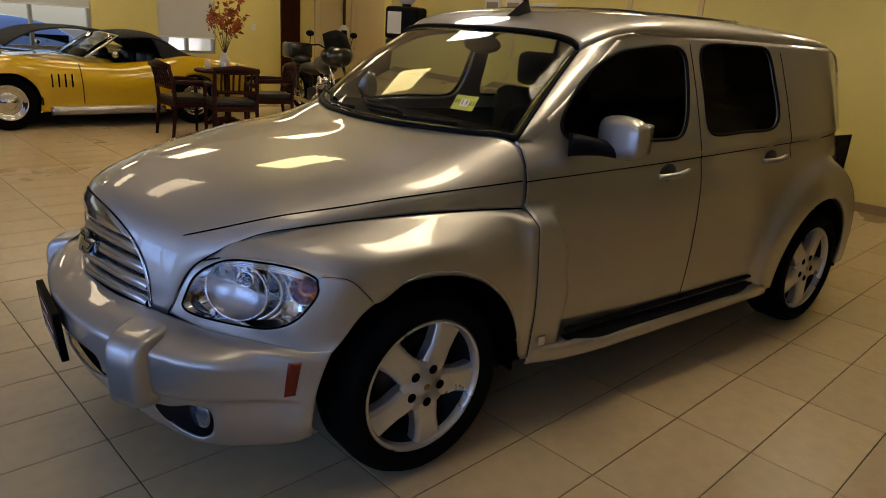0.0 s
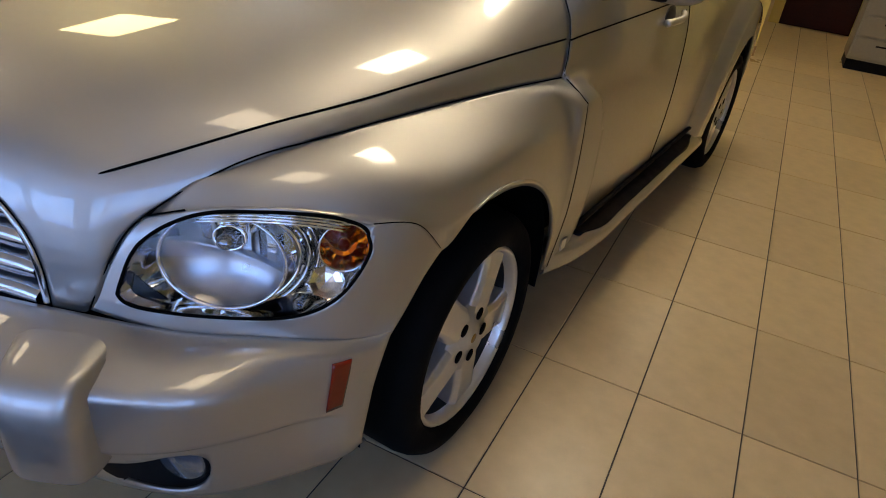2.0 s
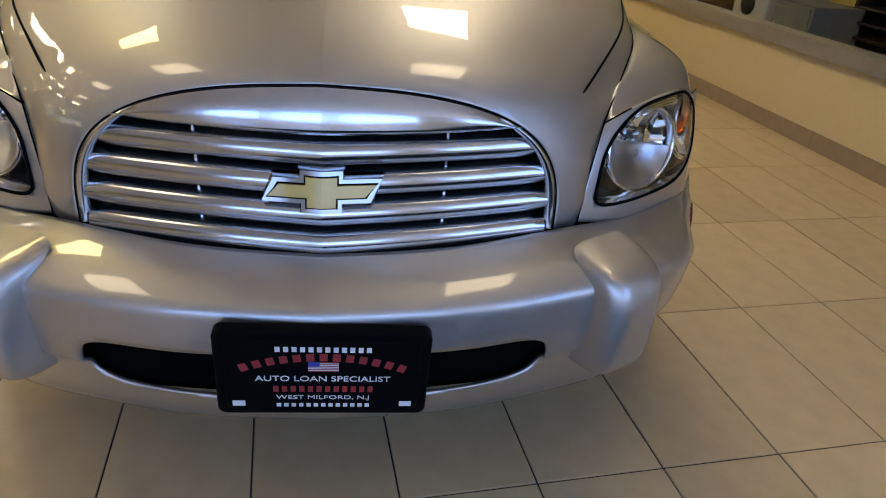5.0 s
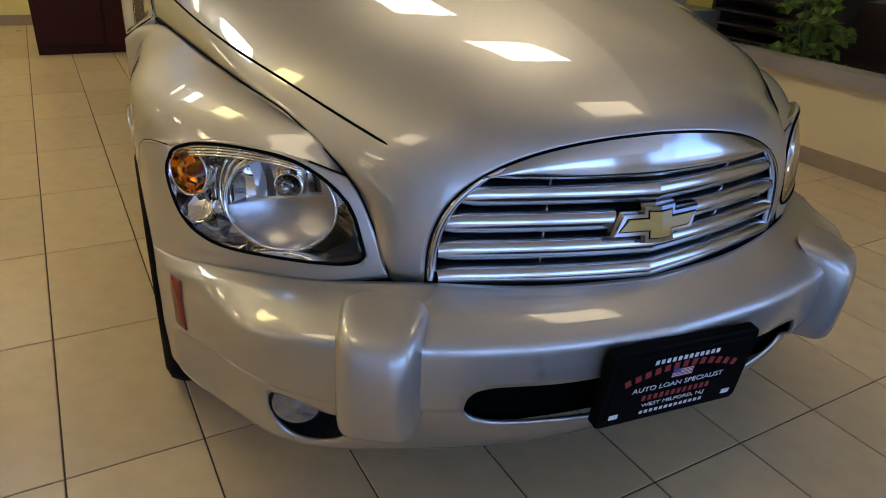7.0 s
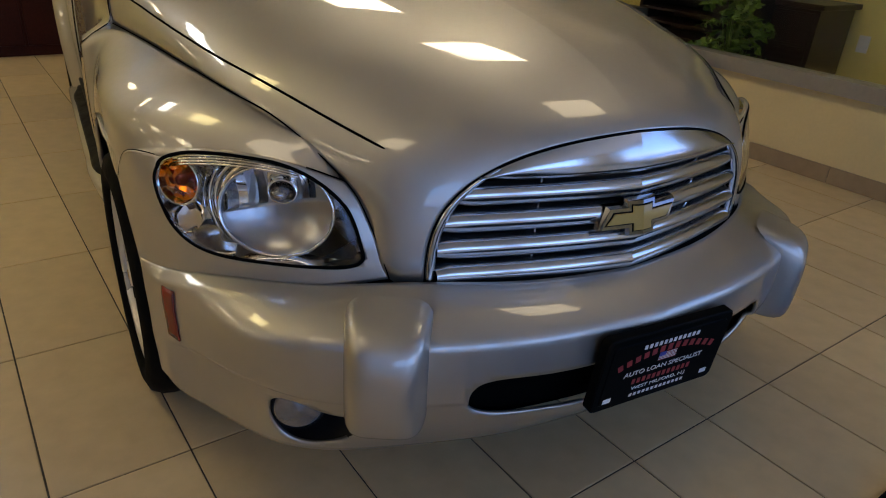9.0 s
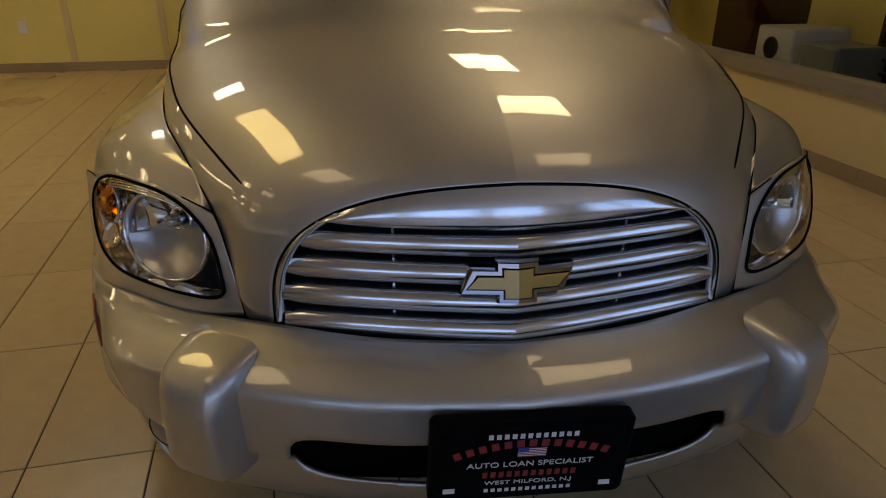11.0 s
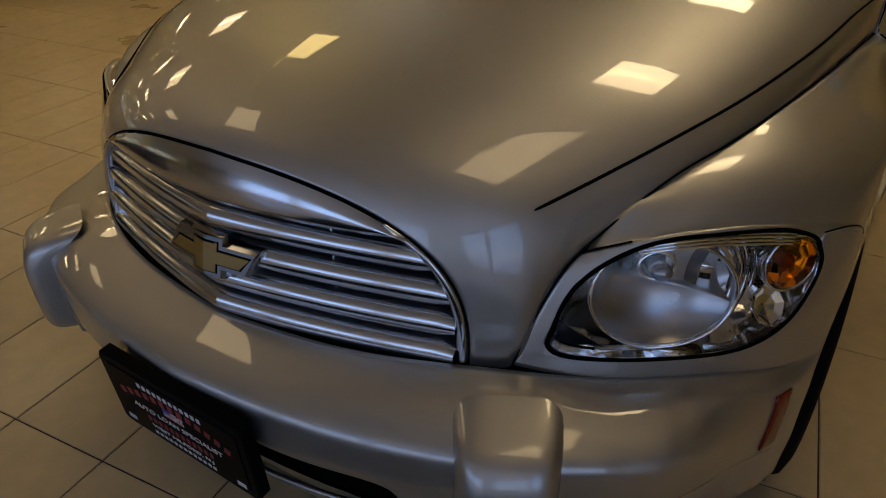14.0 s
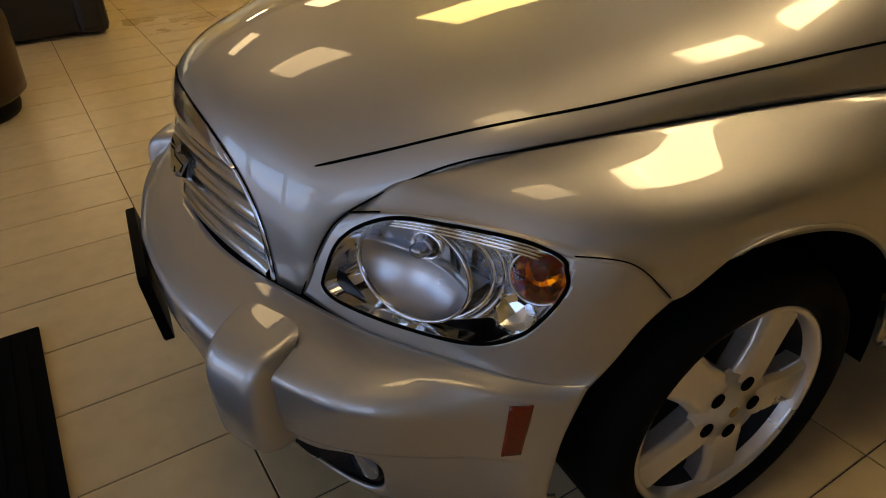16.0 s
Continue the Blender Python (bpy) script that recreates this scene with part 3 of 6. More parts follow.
part("intake_mesh", sheet(np.array([[(x, -0.070 + 0.30 * x * x, z) for x in np.linspace(-0.47, 0.47, 21)] for z in (0.325, 0.52)])), GAP, bumper, "black lower intake grille", solid=0.01)

# ---------- doors and sides ----------
def side(y, z):
    """How far the flank stands out at a length and a height."""
    e = float(np.clip((y - 1.25) / 0.9, 0, 1))
    low = 0.806 + 0.028 * e * e * (3 - 2 * e) + 0.022 * math.sin(math.pi * np.clip((z - 0.28) / 0.72, 0, 1))
    x = low - 0.6 * max(0, z - 0.84) ** 2
    zb = 0.972 + 0.037 * (y - 1.25)
    if z > zb:
        x = low - 0.012 - 0.25 * (z - zb) - 0.13 * (z - zb) ** 2
    if z > 0.86 and y < 1.55:
        a = np.clip((y - 1.257) / 0.25, 0, 1)
        x += (np.interp(z, [0.86, 0.87, 0.92, 0.969, 1.02, 1.066, 1.10], [0.806, 0.797, 0.799, 0.795, 0.783, 0.757, 0.715]) - x) * (1 - a * a * (3 - 2 * a)) * np.clip((z - 0.86) / 0.02, 0, 1)
    # tails of the front and the rear fender
    def flare(d, w):
        return 0.5 - 0.5 * math.cos(math.pi * np.clip(d / w, 0, 1))
    zf = 0.87 - 0.6 * max(0, (y - 1.25) / 0.235) ** 6
    f = flare(1.495 - y, 0.05) * flare(zf - z, 0.05)
    x += (0.056 if z > 0.5 else 0.056 - 0.06 * (0.5 - z)) * f
    r = math.hypot((y - RY) * 1.06, z - HUBZ)
    g = flare(0.645 - r, 0.09)
    x += 0.055 * g
    if y > 3.3:
        x -= 0.40 * (y - 3.3) ** 2 * (1 - 0.75 * g)
    return x


zz = np.linspace(0.869, 0.30, 25)
frows[-1] = np.array([(side(1.262 + 0.04 * (0.87 - z) / 0.57, z) + 0.001, 1.262 + 0.04 * (0.87 - z) / 0.57, z) for z in zz])
frows[-1][0] = SEAM[-1]
frows[-2] = frows[-1] - (0, 0.035, 0)
frows[-2][0] = seam(0.985)
F = np.array(frows)
F = np.stack([spline(F[:, j], 70) for j in range(25)], 1)
for _ in range(60):
    F[1:-6, 1:-1] = (F[:-7, 1:-1] + 2 * F[1:-6, 1:-1] + F[2:-5, 1:-1]) / 4
for s in (1, -1):
    G = F * (s, 1, 1)
    part("fender", sheet(G), PAINT, car, "silver front fender", solid=0.006)

WF = spline([(1.455, 1.145), (1.50, 1.225), (1.593, 1.315), (1.778, 1.408), (2.0, 1.447), (2.16, 1.452), (2.215, 1.425), (2.222, 1.36), (2.195, 1.18), (2.15, 1.105), (2.06, 1.086), (1.75, 1.085), (1.52, 1.09)], 90, True)
WR = spline([(2.33, 1.425), (2.375, 1.464), (2.62, 1.478), (2.85, 1.477), (2.905, 1.45), (2.935, 1.30), (2.945, 1.165), (2.89, 1.112), (2.65, 1.10), (2.38, 1.097), (2.338, 1.135), (2.328, 1.28)], 90, True)
ny, nz = 150, 66
ys, zs = np.linspace(1.257, 4.08, ny), np.linspace(0.285, 1.50, nz)
Yg = np.stack([np.tile(ys[:, None], (1, nz)), np.tile(zs, (ny, 1))], -1)
AR = np.array([(RY + ARCH * math.cos(radians(d)), HUBZ + ARCH * math.sin(radians(d))) for d in range(-30, 211, 6)])
RAKE = np.array([(1.0, 1.105), (1.295, 1.105), (1.92, 1.545), (1.0, 1.60)])
edge = np.where(zs > 0.87, 1.262, 1.264 + 0.04 * (0.87 - zs) / 0.57)
Yg[:, :, 0] = edge[None] + (4.08 - edge)[None] * np.linspace(0, 1, ny)[:, None]
TAIL = np.array([(3.40, 1.60), (3.45, 1.515), (3.75, 1.487), (3.92, 1.425), (4.02, 1.29), (4.075, 1.08), (4.2, 1.08), (4.2, 1.6)])
Y, keep = pierce(Yg, [WF, WR, AR, RAKE, TAIL])
Q = np.array([[(side(*Y[i, j]), *Y[i, j]) for j in range(nz)] for i in range(ny)])
for s in (1, -1):
    body = part("body_side", sheet(Q * (s, 1, 1), keep), PAINT, car, "silver doors and rear quarter", solid=0.02)
    for W, nm in ((WF, "front_side_window"), (WR, "rear_side_window")):
        bm = bmesh.new()
        bm.faces.new([bm.verts.new((s * (side(*q) - 0.012), *q)) for q in W])
        w = part(nm, bm, TINT if s > 0 else WIND, car, "dark side window glass" if s > 0 else "clear side window glass", smooth=False)
        part("window_seal", tube([(s * side(*q), *q) for q in W], 0.007, closed=True), BLACK, w)
    for y0, z0, y1, z1 in ((1.300, 0.30, 1.258, 0.87), (1.258, 0.875, 1.258, 1.09), (2.270, 0.33, 2.280, 1.02), (2.280, 1.03, 2.262, 1.47), (3.07, 0.96, 3.01, 1.46)):
        pts = [(s * (side(y0 + (y1 - y0) * k / 24, z0 + (z1 - z0) * k / 24) + 0.001), y0 + (y1 - y0) * k / 24, z0 + (z1 - z0) * k / 24) for k in range(25)]
        part("door_gap", tube(pts, 0.0018), GAP, body)
    pts = [(s * (side(y, 0.966 + 0.037 * (y - 1.25)) + 0.0035), y, 0.966 + 0.037 * (y - 1.25)) for y in np.linspace(1.26, 3.9, 60)]
    part("belt_line", tube(pts, 0.0024), GAP, body)

# roof and windscreen
def roof_row(y, zc, xo, zo):
    th = np.linspace(-math.pi / 2, math.pi / 2, 33)
    n = 2 / 3.2
    return np.stack([xo * np.sign(th) * np.abs(np.sin(th)) ** n, np.full(33, y), zo + (zc - zo) * np.cos(th) ** n], 1)


R = np.array([roof_row(1.64, 1.478, 0.60, 1.412), roof_row(1.80, 1.545, 0.655, 1.475), roof_row(2.2, 1.598, 0.672, 1.497), roof_row(3.0, 1.600, 0.670, 1.497), roof_row(3.6, 1.565, 0.640, 1.487), roof_row(3.90, 1.485, 0.574, 1.415), roof_row(4.035, 1.340, 0.558, 1.270), roof_row(4.105, 1.12, 0.566, 1.04)])
R[0, :, 1] += 0.02 * (R[0, :, 0] / 0.60) ** 2
R = np.stack([spline(R[:, j], 70) for j in range(33)], 1)
part("roof", sheet(R), PAINT, car, "silver roof", solid=0.02)
BACK = R[R[:, -1, 1] > 3.42, -1]
RIM = spline([(3.44, 1.492), (3.60, 1.488), (3.75, 1.476), (3.905, 1.418), (4.01, 1.285), (4.066, 1.10), (4.076, 1.03)], len(BACK))
for s in (1, -1):
    o = np.array([(side(*q) - 0.001, *q) for q in RIM])
    mid = (BACK + o) / 2 + (0.006, 0.004, 0.002)
    part("rear_pillar", sheet(net([BACK + (0.001, 0, 0), mid, o], 10, 60) * (s, 1, 1)), PAINT, car, "silver rounded rear pillar", solid=0.004)
cowl = NOSE[-1]
cowl = cowl[cowl[:, 0] < 0.722]
low = np.concatenate([cowl[::-1] * (-1, 1, 1), cowl[1:]])
low = spline(low, 33) + (0, 0.01, 0.006)
hi = R[0] + (0, -0.005, -0.004)
bow = (low + hi) / 2 + np.array([(0, -0.05 * (1 - (x / 0.68) ** 2), 0.015) for x in low[:, 0]])
Wd = net([low, bow, hi], 24, 33)
part("windscreen", sheet(Wd), WIND, car, "raked clear windscreen", solid=0.004)
for s in (1, -1):
    e = np.concatenate([Wd[:, -1], R[(R[:, -1, 1] > 1.68) & (R[:, -1, 1] < 1.88), -1]]) * (s, 1, 1)
    o = np.array([(s * (side(q[1] + 0.085, q[2]) - 0.007), q[1] + 0.085, q[2] - 0.004) for q in e])
    Pp = net([e, (e + o) / 2 + (s * 0.008, -0.008, 0.006), o], 10, 40)
    part("windscreen_pillar", sheet(Pp), PAINT, car, solid=0.004)
part("tailgate", sheet(net([[(f * (side(4.08, z) - 0.006), 4.079 + (0.09 if z < 1.2 else 0.05) * (1 - f * f), z) for z in (1.12, 1.05, 0.95, 0.8, 0.65, 0.5, 0.285)] for f in np.linspace(-1, 1, 9)], 30, 20)), PAINT, car, "silver tailgate", solid=0.01)
for s in (1, -1):
    A = NOSE[-1][NOSE[-1][:, 0] > 0.70]
    E = np.array([(side(1.262, np.clip(q[2], 0.868, 1.104)) - 0.002, 1.262, np.clip(q[2], 0.868, 1.104)) for q in A])
    A = A + np.array((0, 0.004, -0.002))
    part("cowl_corner", sheet(net([A, (A + E) / 2 + (0.003, 0, 0.004), E], 8, 30) * (s, 1, 1)), PAINT, car, "silver corner below the windscreen", solid=0.004)
part("floor_pan", box(bmesh.new(), -0.74, 0.74, 0.55, 3.9, 0.22, 0.30), BLACK, car, "black underbody", smooth=False)


# ---------- wheels ----------
def wheel(name, x, y, s):
    w = new(name)
    w.parent = car
    turn = radians(1.5) if y < 2 else 0.0
    w.matrix_world = Matrix.Translation((x, y, HUBZ)) @ Matrix.Rotation(turn, 4, "Z") @ Matrix.Diagonal((s, 1, 1, 1))
    R0 = 0.322
    part("tyre", lathe([(0.235, -0.20), (0.262, -0.205), (0.30, -0.20), (0.315, -0.185), (R0, -0.165), (R0, -0.05), (0.317, -0.024), (0.303, 0.000), (0.275, 0.011), (0.252, 0.009), (0.240, -0.002), (0.232, -0.03)], 64), RUBBER, w, "black tyre")
    part("rim", lathe([(0.238, -0.010), (0.232, -0.004), (0.226, -0.006), (0.222, -0.016), (0.216, -0.035)], 64), ALLOY, w, "silver wheel rim")
    part("rim_barrel", lathe([(0.218, -0.03), (0.214, -0.05), (0.20, -0.12), (0.05, -0.13)], 64), DARKM, w, "dark inside of the wheel")
    part("brake_disc", lathe([(0.15, -0.10), (0.15, -0.09), (0.02, -0.09)], 40), DARKM, w)
    for k in range(5):
        a = 2 * math.pi * k / 5 + 1.10
        bm = bmesh.new()
        prof = [(0.045, 0.045, 0.0), (0.09, 0.050, 0.002), (0.14, 0.046, 0.0), (0.19, 0.052, -0.004), (0.228, 0.062, -0.010)]
        rr = []
        for r, hw, dx in prof:
            ring = []
            for q, dz in ((-hw, -0.012), (-hw * 0.72, 0.0), (hw * 0.72, 0.0), (hw, -0.012), (hw, -0.05), (-hw, -0.05)):
                ca, sa = math.cos(a), math.sin(a)
                ring.append(bm.verts.new((dx + dz - 0.012, r * ca - q * sa, r * sa + q * ca)))
            rr.append(ring)
        for A, Bq in zip(rr[:-1], rr[1:]):
            for i in range(6):
                bm.faces.new((A[i], A[(i + 1) % 6], Bq[(i + 1) % 6], Bq[i]))
        part("spoke", bm, ALLOY, w, smooth=False, bevel=0.004)
    part("hub_cap", lathe([(0.095, -0.03), (0.088, -0.012), (0.034, -0.010), (0.032, -0.004), (0.0, -0.002)], 40), ALLOY, w)
    part("cap_emblem", lathe([(0.013, -0.004), (0.012, -0.0015), (0.0, -0.001)], 24), GOLD, w, "small gold emblem on the cap")
    for k in range(5):
        a = 2 * math.pi * k / 5 + 1.10
        # holes are not cut; black discs on the hub draw their shade
        part("lug_shade", lathe([(0.0165, -0.006), (0.0165, 0.0), (0.0, 0.0002)], 20, m=Matrix.Translation((-0.0088, 0.062 * math.cos(a), 0.062 * math.sin(a)))), GAP, w, "black disc for a shaded lug hole")
    return w


for s in (1, -1):
    for y in (HUBY, RY):
        wheel("wheel", 0.882 * s, y, s)
        bm = bmesh.new()
        arcs = [[bm.verts.new((x, ARCH * math.cos(radians(d)), ARCH * math.sin(radians(d)))) for d in range(-8, 189, 7)] for x in (-0.012, -0.33)]
        for k in range(len(arcs[0]) - 1):
            bm.faces.new((arcs[0][k], arcs[0][k + 1], arcs[1][k + 1], arcs[1][k]))
        bm.faces.new(arcs[1])
        ob = part("wheel_well", bm, GAP, car, "black wheel arch liner", smooth=False)
        ob.matrix_world = Matrix.Translation((0.87 * s, y, HUBZ)) @ Matrix.Diagonal((s, 1, 1, 1))


# ---------- grille ----------
grille = new("grille")
grille.parent = car
grille["label"] = "brushed silver grille with four rounded bars"
OUT = spline(NOSE[0], 300)


def reach(z):
    """Half the grille's width at a height."""
    k = OUT[np.argmin(np.abs(OUT[:, 2] - z))]
    return k[0]


def prow(x, z):
    return 0.004 - 0.10 * (0.777 - z) + 0.13 * abs(x) + 0.27 * x * x


for k in range(5):
    z0 = 0.746 - k * 0.0513 + (0.016 if k == 4 else 0)
    w = min(reach(z0), 0.412) - 0.012
    bm = bmesh.new()
    for s in (1, -1):
        cols = []
        slim = 0.45 if k == 4 else 1.0
        for x in np.linspace(0, w, 30):
            drop = -0.004 * (x / w) ** 2
            end = 1 - 0.25 * max(0, (x / w - 0.93) / 0.07)
            cols.append([(s * x, prow(x, z0) + dy, z0 + drop + dz * end * slim) for dy, dz in ((0.030, 0.0205), (0.006, 0.0205), (-0.004, 0.0165), (-0.010, 0.008), (-0.011, 0.0), (-0.010, -0.008), (-0.004, -0.0165), (0.006, -0.0205), (0.030, -0.0205))])
        vs = [[bm.verts.new(p) for p in c] for c in cols]
        for a, b in zip(vs[:-1], vs[1:]):
            for i in range(8):
                bm.faces.new((a[i], a[i + 1], b[i + 1], b[i]))
    bmesh.ops.remove_doubles(bm, verts=bm.verts, dist=1e-4)
    ob = part("bar", bm, BRUSHED, grille, "rounded silver bar", fold=True)
bm = bmesh.new()
for s in (1, -1):
    cols = []
    for x in np.linspace(0, 0.333, 30):
        o = OUT[np.argmin(np.abs(OUT[:, 0] - x))]
        zt, yt = o[2] - 0.003, o[1] - 0.003
        zb = 0.778 + 0.004 * (x / 0.333)
        yb = prow(x, 0.777) - 0.004
        zt = max(zt, zb + 0.001)
        yb = min(yb, yt - 0.30 * (zt - zb))
        cols.append([(s * x, yt + (yb - yt) * q - 0.006 * math.sin(math.pi * q), zt + (zb - zt) * q) for q in np.linspace(0, 1, 9)] + [(s * x, yb + 0.02, zb)])
    vs = [[bm.verts.new(p) for p in c] for c in cols]
    for a, b in zip(vs[:-1], vs[1:]):
        for i in range(9):
            bm.faces.new((a[i], a[i + 1], b[i + 1], b[i]))
bmesh.ops.remove_doubles(bm, verts=bm.verts, dist=1e-4)
part("top_bar", bm, BRUSHED, grille, "wide silver top bar", fold=True)
rim = [p for p in OUT[::4] if p[2] < 0.80]
for s in (1, -1):
    band = np.array([[((p[0] - a) * s, p[1] + b, p[2]) for p in rim] for a, b in ((0.002, 0.012), (0.003, -0.003), (0.008, -0.008), (0.018, -0.006), (0.021, 0.004))])
    part("rim", sheet(band), BRUSHED, grille, "flat silver border")
    for x in (0.205,):
        bm = bmesh.new()
        box(bm, s * x - 0.002, s * x + 0.002, prow(x, 0.68) + 0.012, prow(x, 0.68) + 0.03, 0.58, 0.785)
        part("strut", bm, BRUSHED, grille, "thin upright strut", smooth=False)
bm = bmesh.new()
pts = [(x, 0.10 + 0.18 * abs(x), z) for x in np.linspace(-0.40, 0.40, 9) for z in (0.50, 0.80)]
vs = [bm.verts.new(p) for p in pts]
for i in range(8):
    bm.faces.new((vs[2 * i], vs[2 * i + 1], vs[2 * i + 3], vs[2 * i + 2]))
# added filler sheet, stops the lit floor showing through below the lowest bar
shelf = np.stack([B[:48, 0] - (0, 0, 0.004), B[:48, 0] * (1, 0, 1) + (0, 0.17, -0.004)], 0)
part("shelf", sheet(shelf, mirror=True), GAP, grille, "black filler added to close the gap below the grille")
# the shade between the bars comes from this near-black sheet
part("backing", bm, GAP, grille, "black sheet for the shaded space behind the bars", smooth=False, solid=0.01)


def bowtie(grow, y0, depth):
    pts = [(-0.036, 0.727), (0.036, 0.727), (0.036, 0.714), (0.099, 0.714), (0.080, 0.672), (0.034, 0.672), (0.034, 0.657), (-0.034, 0.657), (-0.034, 0.672), (-0.097, 0.672), (-0.078, 0.714), (-0.036, 0.714)]
    bm = bmesh.new()
    cz = 0.692
    rings = []
    for g, dy in ((grow, 0.0), (grow, -depth * 0.6), (grow - 0.0035, -depth)):
        grown = [(x + g * (1 if x > 0 else -1), z + g * (1 if z > cz else -1)) for x, z in pts]
        rings.append([bm.verts.new((x, y0 + dy + 0.13 * abs(x) + 0.24 * (z - cz), z)) for x, z in grown])
    for a, b in zip(rings[:-1], rings[1:]):
        for i in range(12):
            bm.faces.new((a[i], a[(i + 1) % 12], b[(i + 1) % 12], b[i]))
    r = rings[-1]
    mid = [bm.verts.new((0, (r[i].co.y + r[j].co.y) / 2 - 0.13 * abs(r[i].co.x), r[i].co.z)) for i, j in ((0, 1), (7, 6))]
    for q in ((mid[0], r[1], r[2], r[5], r[6], mid[1]), (r[0], mid[0], mid[1], r[7], r[8], r[11]), (r[2], r[3], r[4], r[5]), (r[8], r[9], r[10], r[11])):
        bm.faces.new(q)
    return bm


emblem = part("emblem", bowtie(0.0015, -0.006, 0.022), EDGEC, grille, "chrome edged cross-shaped emblem", smooth=False)
part("surround", bowtie(-0.0060, -0.018, 0.0115), GAP, emblem, "dark line round the inlay", smooth=False)
part("inlay", bowtie(-0.0080, -0.020, 0.0105), GOLD, emblem, "gold inlay", smooth=False)

# ---------- headlights ----------
def lens_grid(off):
    """The lamp's own patch of the nose corner, moved in along the car."""
    c = LAMPUV.mean(0)
    rings = []
    for f in (1.0, 0.96, 0.85, 0.7, 0.5, 0.28, 0.1):
        rings.append([corner(*(c + (q - c) * f)) for q in LAMPUV])
    return np.array(rings) + np.array(off)


def ring_mesh(R, tip=True):
    bm = bmesh.new()
    vs = [[bm.verts.new(p) for p in r] for r in R]
    n = len(vs[0])
    for a, b in zip(vs[:-1], vs[1:]):
        for i in range(n):
            bm.faces.new((a[i], a[(i + 1) % n], b[(i + 1) % n], b[i]))
    if tip:
        bm.faces.new(vs[-1])
    return bm


REFL = mat("lamp_reflector", (0.90, 0.90, 0.89), 0.06, 1.0, vary=0.05, scale=30)
GREYR = mat("lamp_bowl", (0.46, 0.465, 0.475), 0.32, 1.0, vary=0.12, scale=30)
HOUS = mat("lamp_housing", (0.72, 0.71, 0.69), 0.07, 1.0, vary=0.10, scale=25)
FOGL = mat("fog_lens", (0.20, 0.21, 0.23), 0.12, 0.6, 0.8, vary=0.25, scale=60)
BULBG = mat("bulb_cap", (0.35, 0.36, 0.38), 0.15, 1.0, vary=0)


def headlight(s):
    h = new("headlight")
    h.parent = car
    h["label"] = "clear headlight with a round reflector"
    sc = np.array((s, 1, 1))
    outer = lens_grid((0, -0.001, 0.001))
    part("lens", ring_mesh(outer * sc), LENS, h, "clear lens", solid=0.003).visible_shadow = False
    edge = outer[0]
    part("lens_seal", tube([p * sc for p in edge], 0.0034, closed=True), GAP, h, "black seal round the lens")
    # chrome housing behind the lens
    c = edge.mean(0)
    depth = ((1.0, 0.0, 0.004), (0.97, -0.006, 0.028), (0.90, -0.012, 0.034), (0.86, -0.022, 0.055), (0.72, -0.028, 0.060), (0.64, -0.036, 0.074), (0.5, -0.040, 0.078), (0.1, -0.045, 0.085))
    deep = np.array([edge * f + c * (1 - f) + (dx, dy, 0) for f, dx, dy in depth])
    wave = np.sin(np.arange(len(edge)) * 2 * math.pi * 12 / len(edge))
    for k, amp in ((1, 0.001), (2, 0.005), (3, -0.005), (4, 0.006), (5, -0.004)):
        deep[k, :, 1] += amp * wave
    part("housing", ring_mesh(deep * sc), HOUS, h, "smoky chrome lamp housing")
    for k in range(4):
        pts = [corner(u, 0.955 - 0.022 * k - 0.04 * (u - 0.3) ** 2) + (-0.001, 0.006, -0.001) for u in np.linspace(0.16, 0.58, 20)]
        part("rib", tube([p * sc for p in pts], 0.0022), REFL, h)
    # bowl
    n = Vector((0.53 * s, -0.83, 0.15)).normalized()
    x = Vector((0, 0, 1)).cross(n).normalized()
    z = n.cross(x)
    M = Matrix(((n.x, x.x, z.x, 0.641 * s), (n.y, x.y, z.y, 0.268), (n.z, x.z, z.z, 0.682), (0, 0, 0, 1))) @ Matrix.Diagonal((1, 1.18, 0.95, 1))
    # satin lower half, a shelf at its edge, fluted mirror above it
    R = 0.0895
    low = lambda y: 0.010 - 0.26 * y * s
    dip = lambda y, z: -0.040 * (1 - (y * y + z * z) / (R * R)) ** 0.8 if y * y + z * z < R * R else 0.0
    rows = []
    for y in R * np.sin(np.linspace(-1.5, 1.5, 25)):
        bot = -math.sqrt(R * R - y * y)
        top = min(low(y), -bot)
        line = [(dip(y, z), y, z) for z in np.linspace(bot, top, 14)]
        rows.append(line + [(-0.072, y, top - 0.004)])
    part("bowl", sheet(np.array([[M @ Vector(p) for p in r] for r in rows]), crease=True), GREYR, h, "satin grey reflector bowl")
    cols = np.linspace(-0.084, 0.084, 13)
    for k, (ya, yb) in enumerate(zip(cols[:-1], cols[1:])):
        ym = (ya + yb) / 2
        hi = math.sqrt(R * R - ym * ym)
        lo = min(low(ym) - 0.010, hi - 0.004)
        tilt = 0.004 * math.sin(2.4 * k)
        face = [[(-0.068 + 0.052 * ((y * y + z * z) / (R * R)) + tilt * (1 if y > ym else -1), y, z) for z in np.linspace(lo, hi, 7)] for y in (ya, yb)]
        part("facet", sheet(np.array([[M @ Vector(p) for p in r] for r in face])), REFL if k % 3 else BULBG, h)
    # chrome sweeps that follow the bowl towards the turn signal
    for k, (rr, a0, a1, col) in enumerate(((0.104, -115, 60, REFL), (0.117, -95, 45, HOUS), (0.130, -75, 32, REFL), (0.144, -55, 18, HOUS))):
        pts = []
        for a in np.radians(np.linspace(a0, a1, 22)):
            y, z = rr * math.cos(a), rr * math.sin(a)
            pts.append(M @ Vector((-0.022 - 0.52 * max(0.0, y - 0.045) - 0.003 * k, y * s, z * 0.95)))
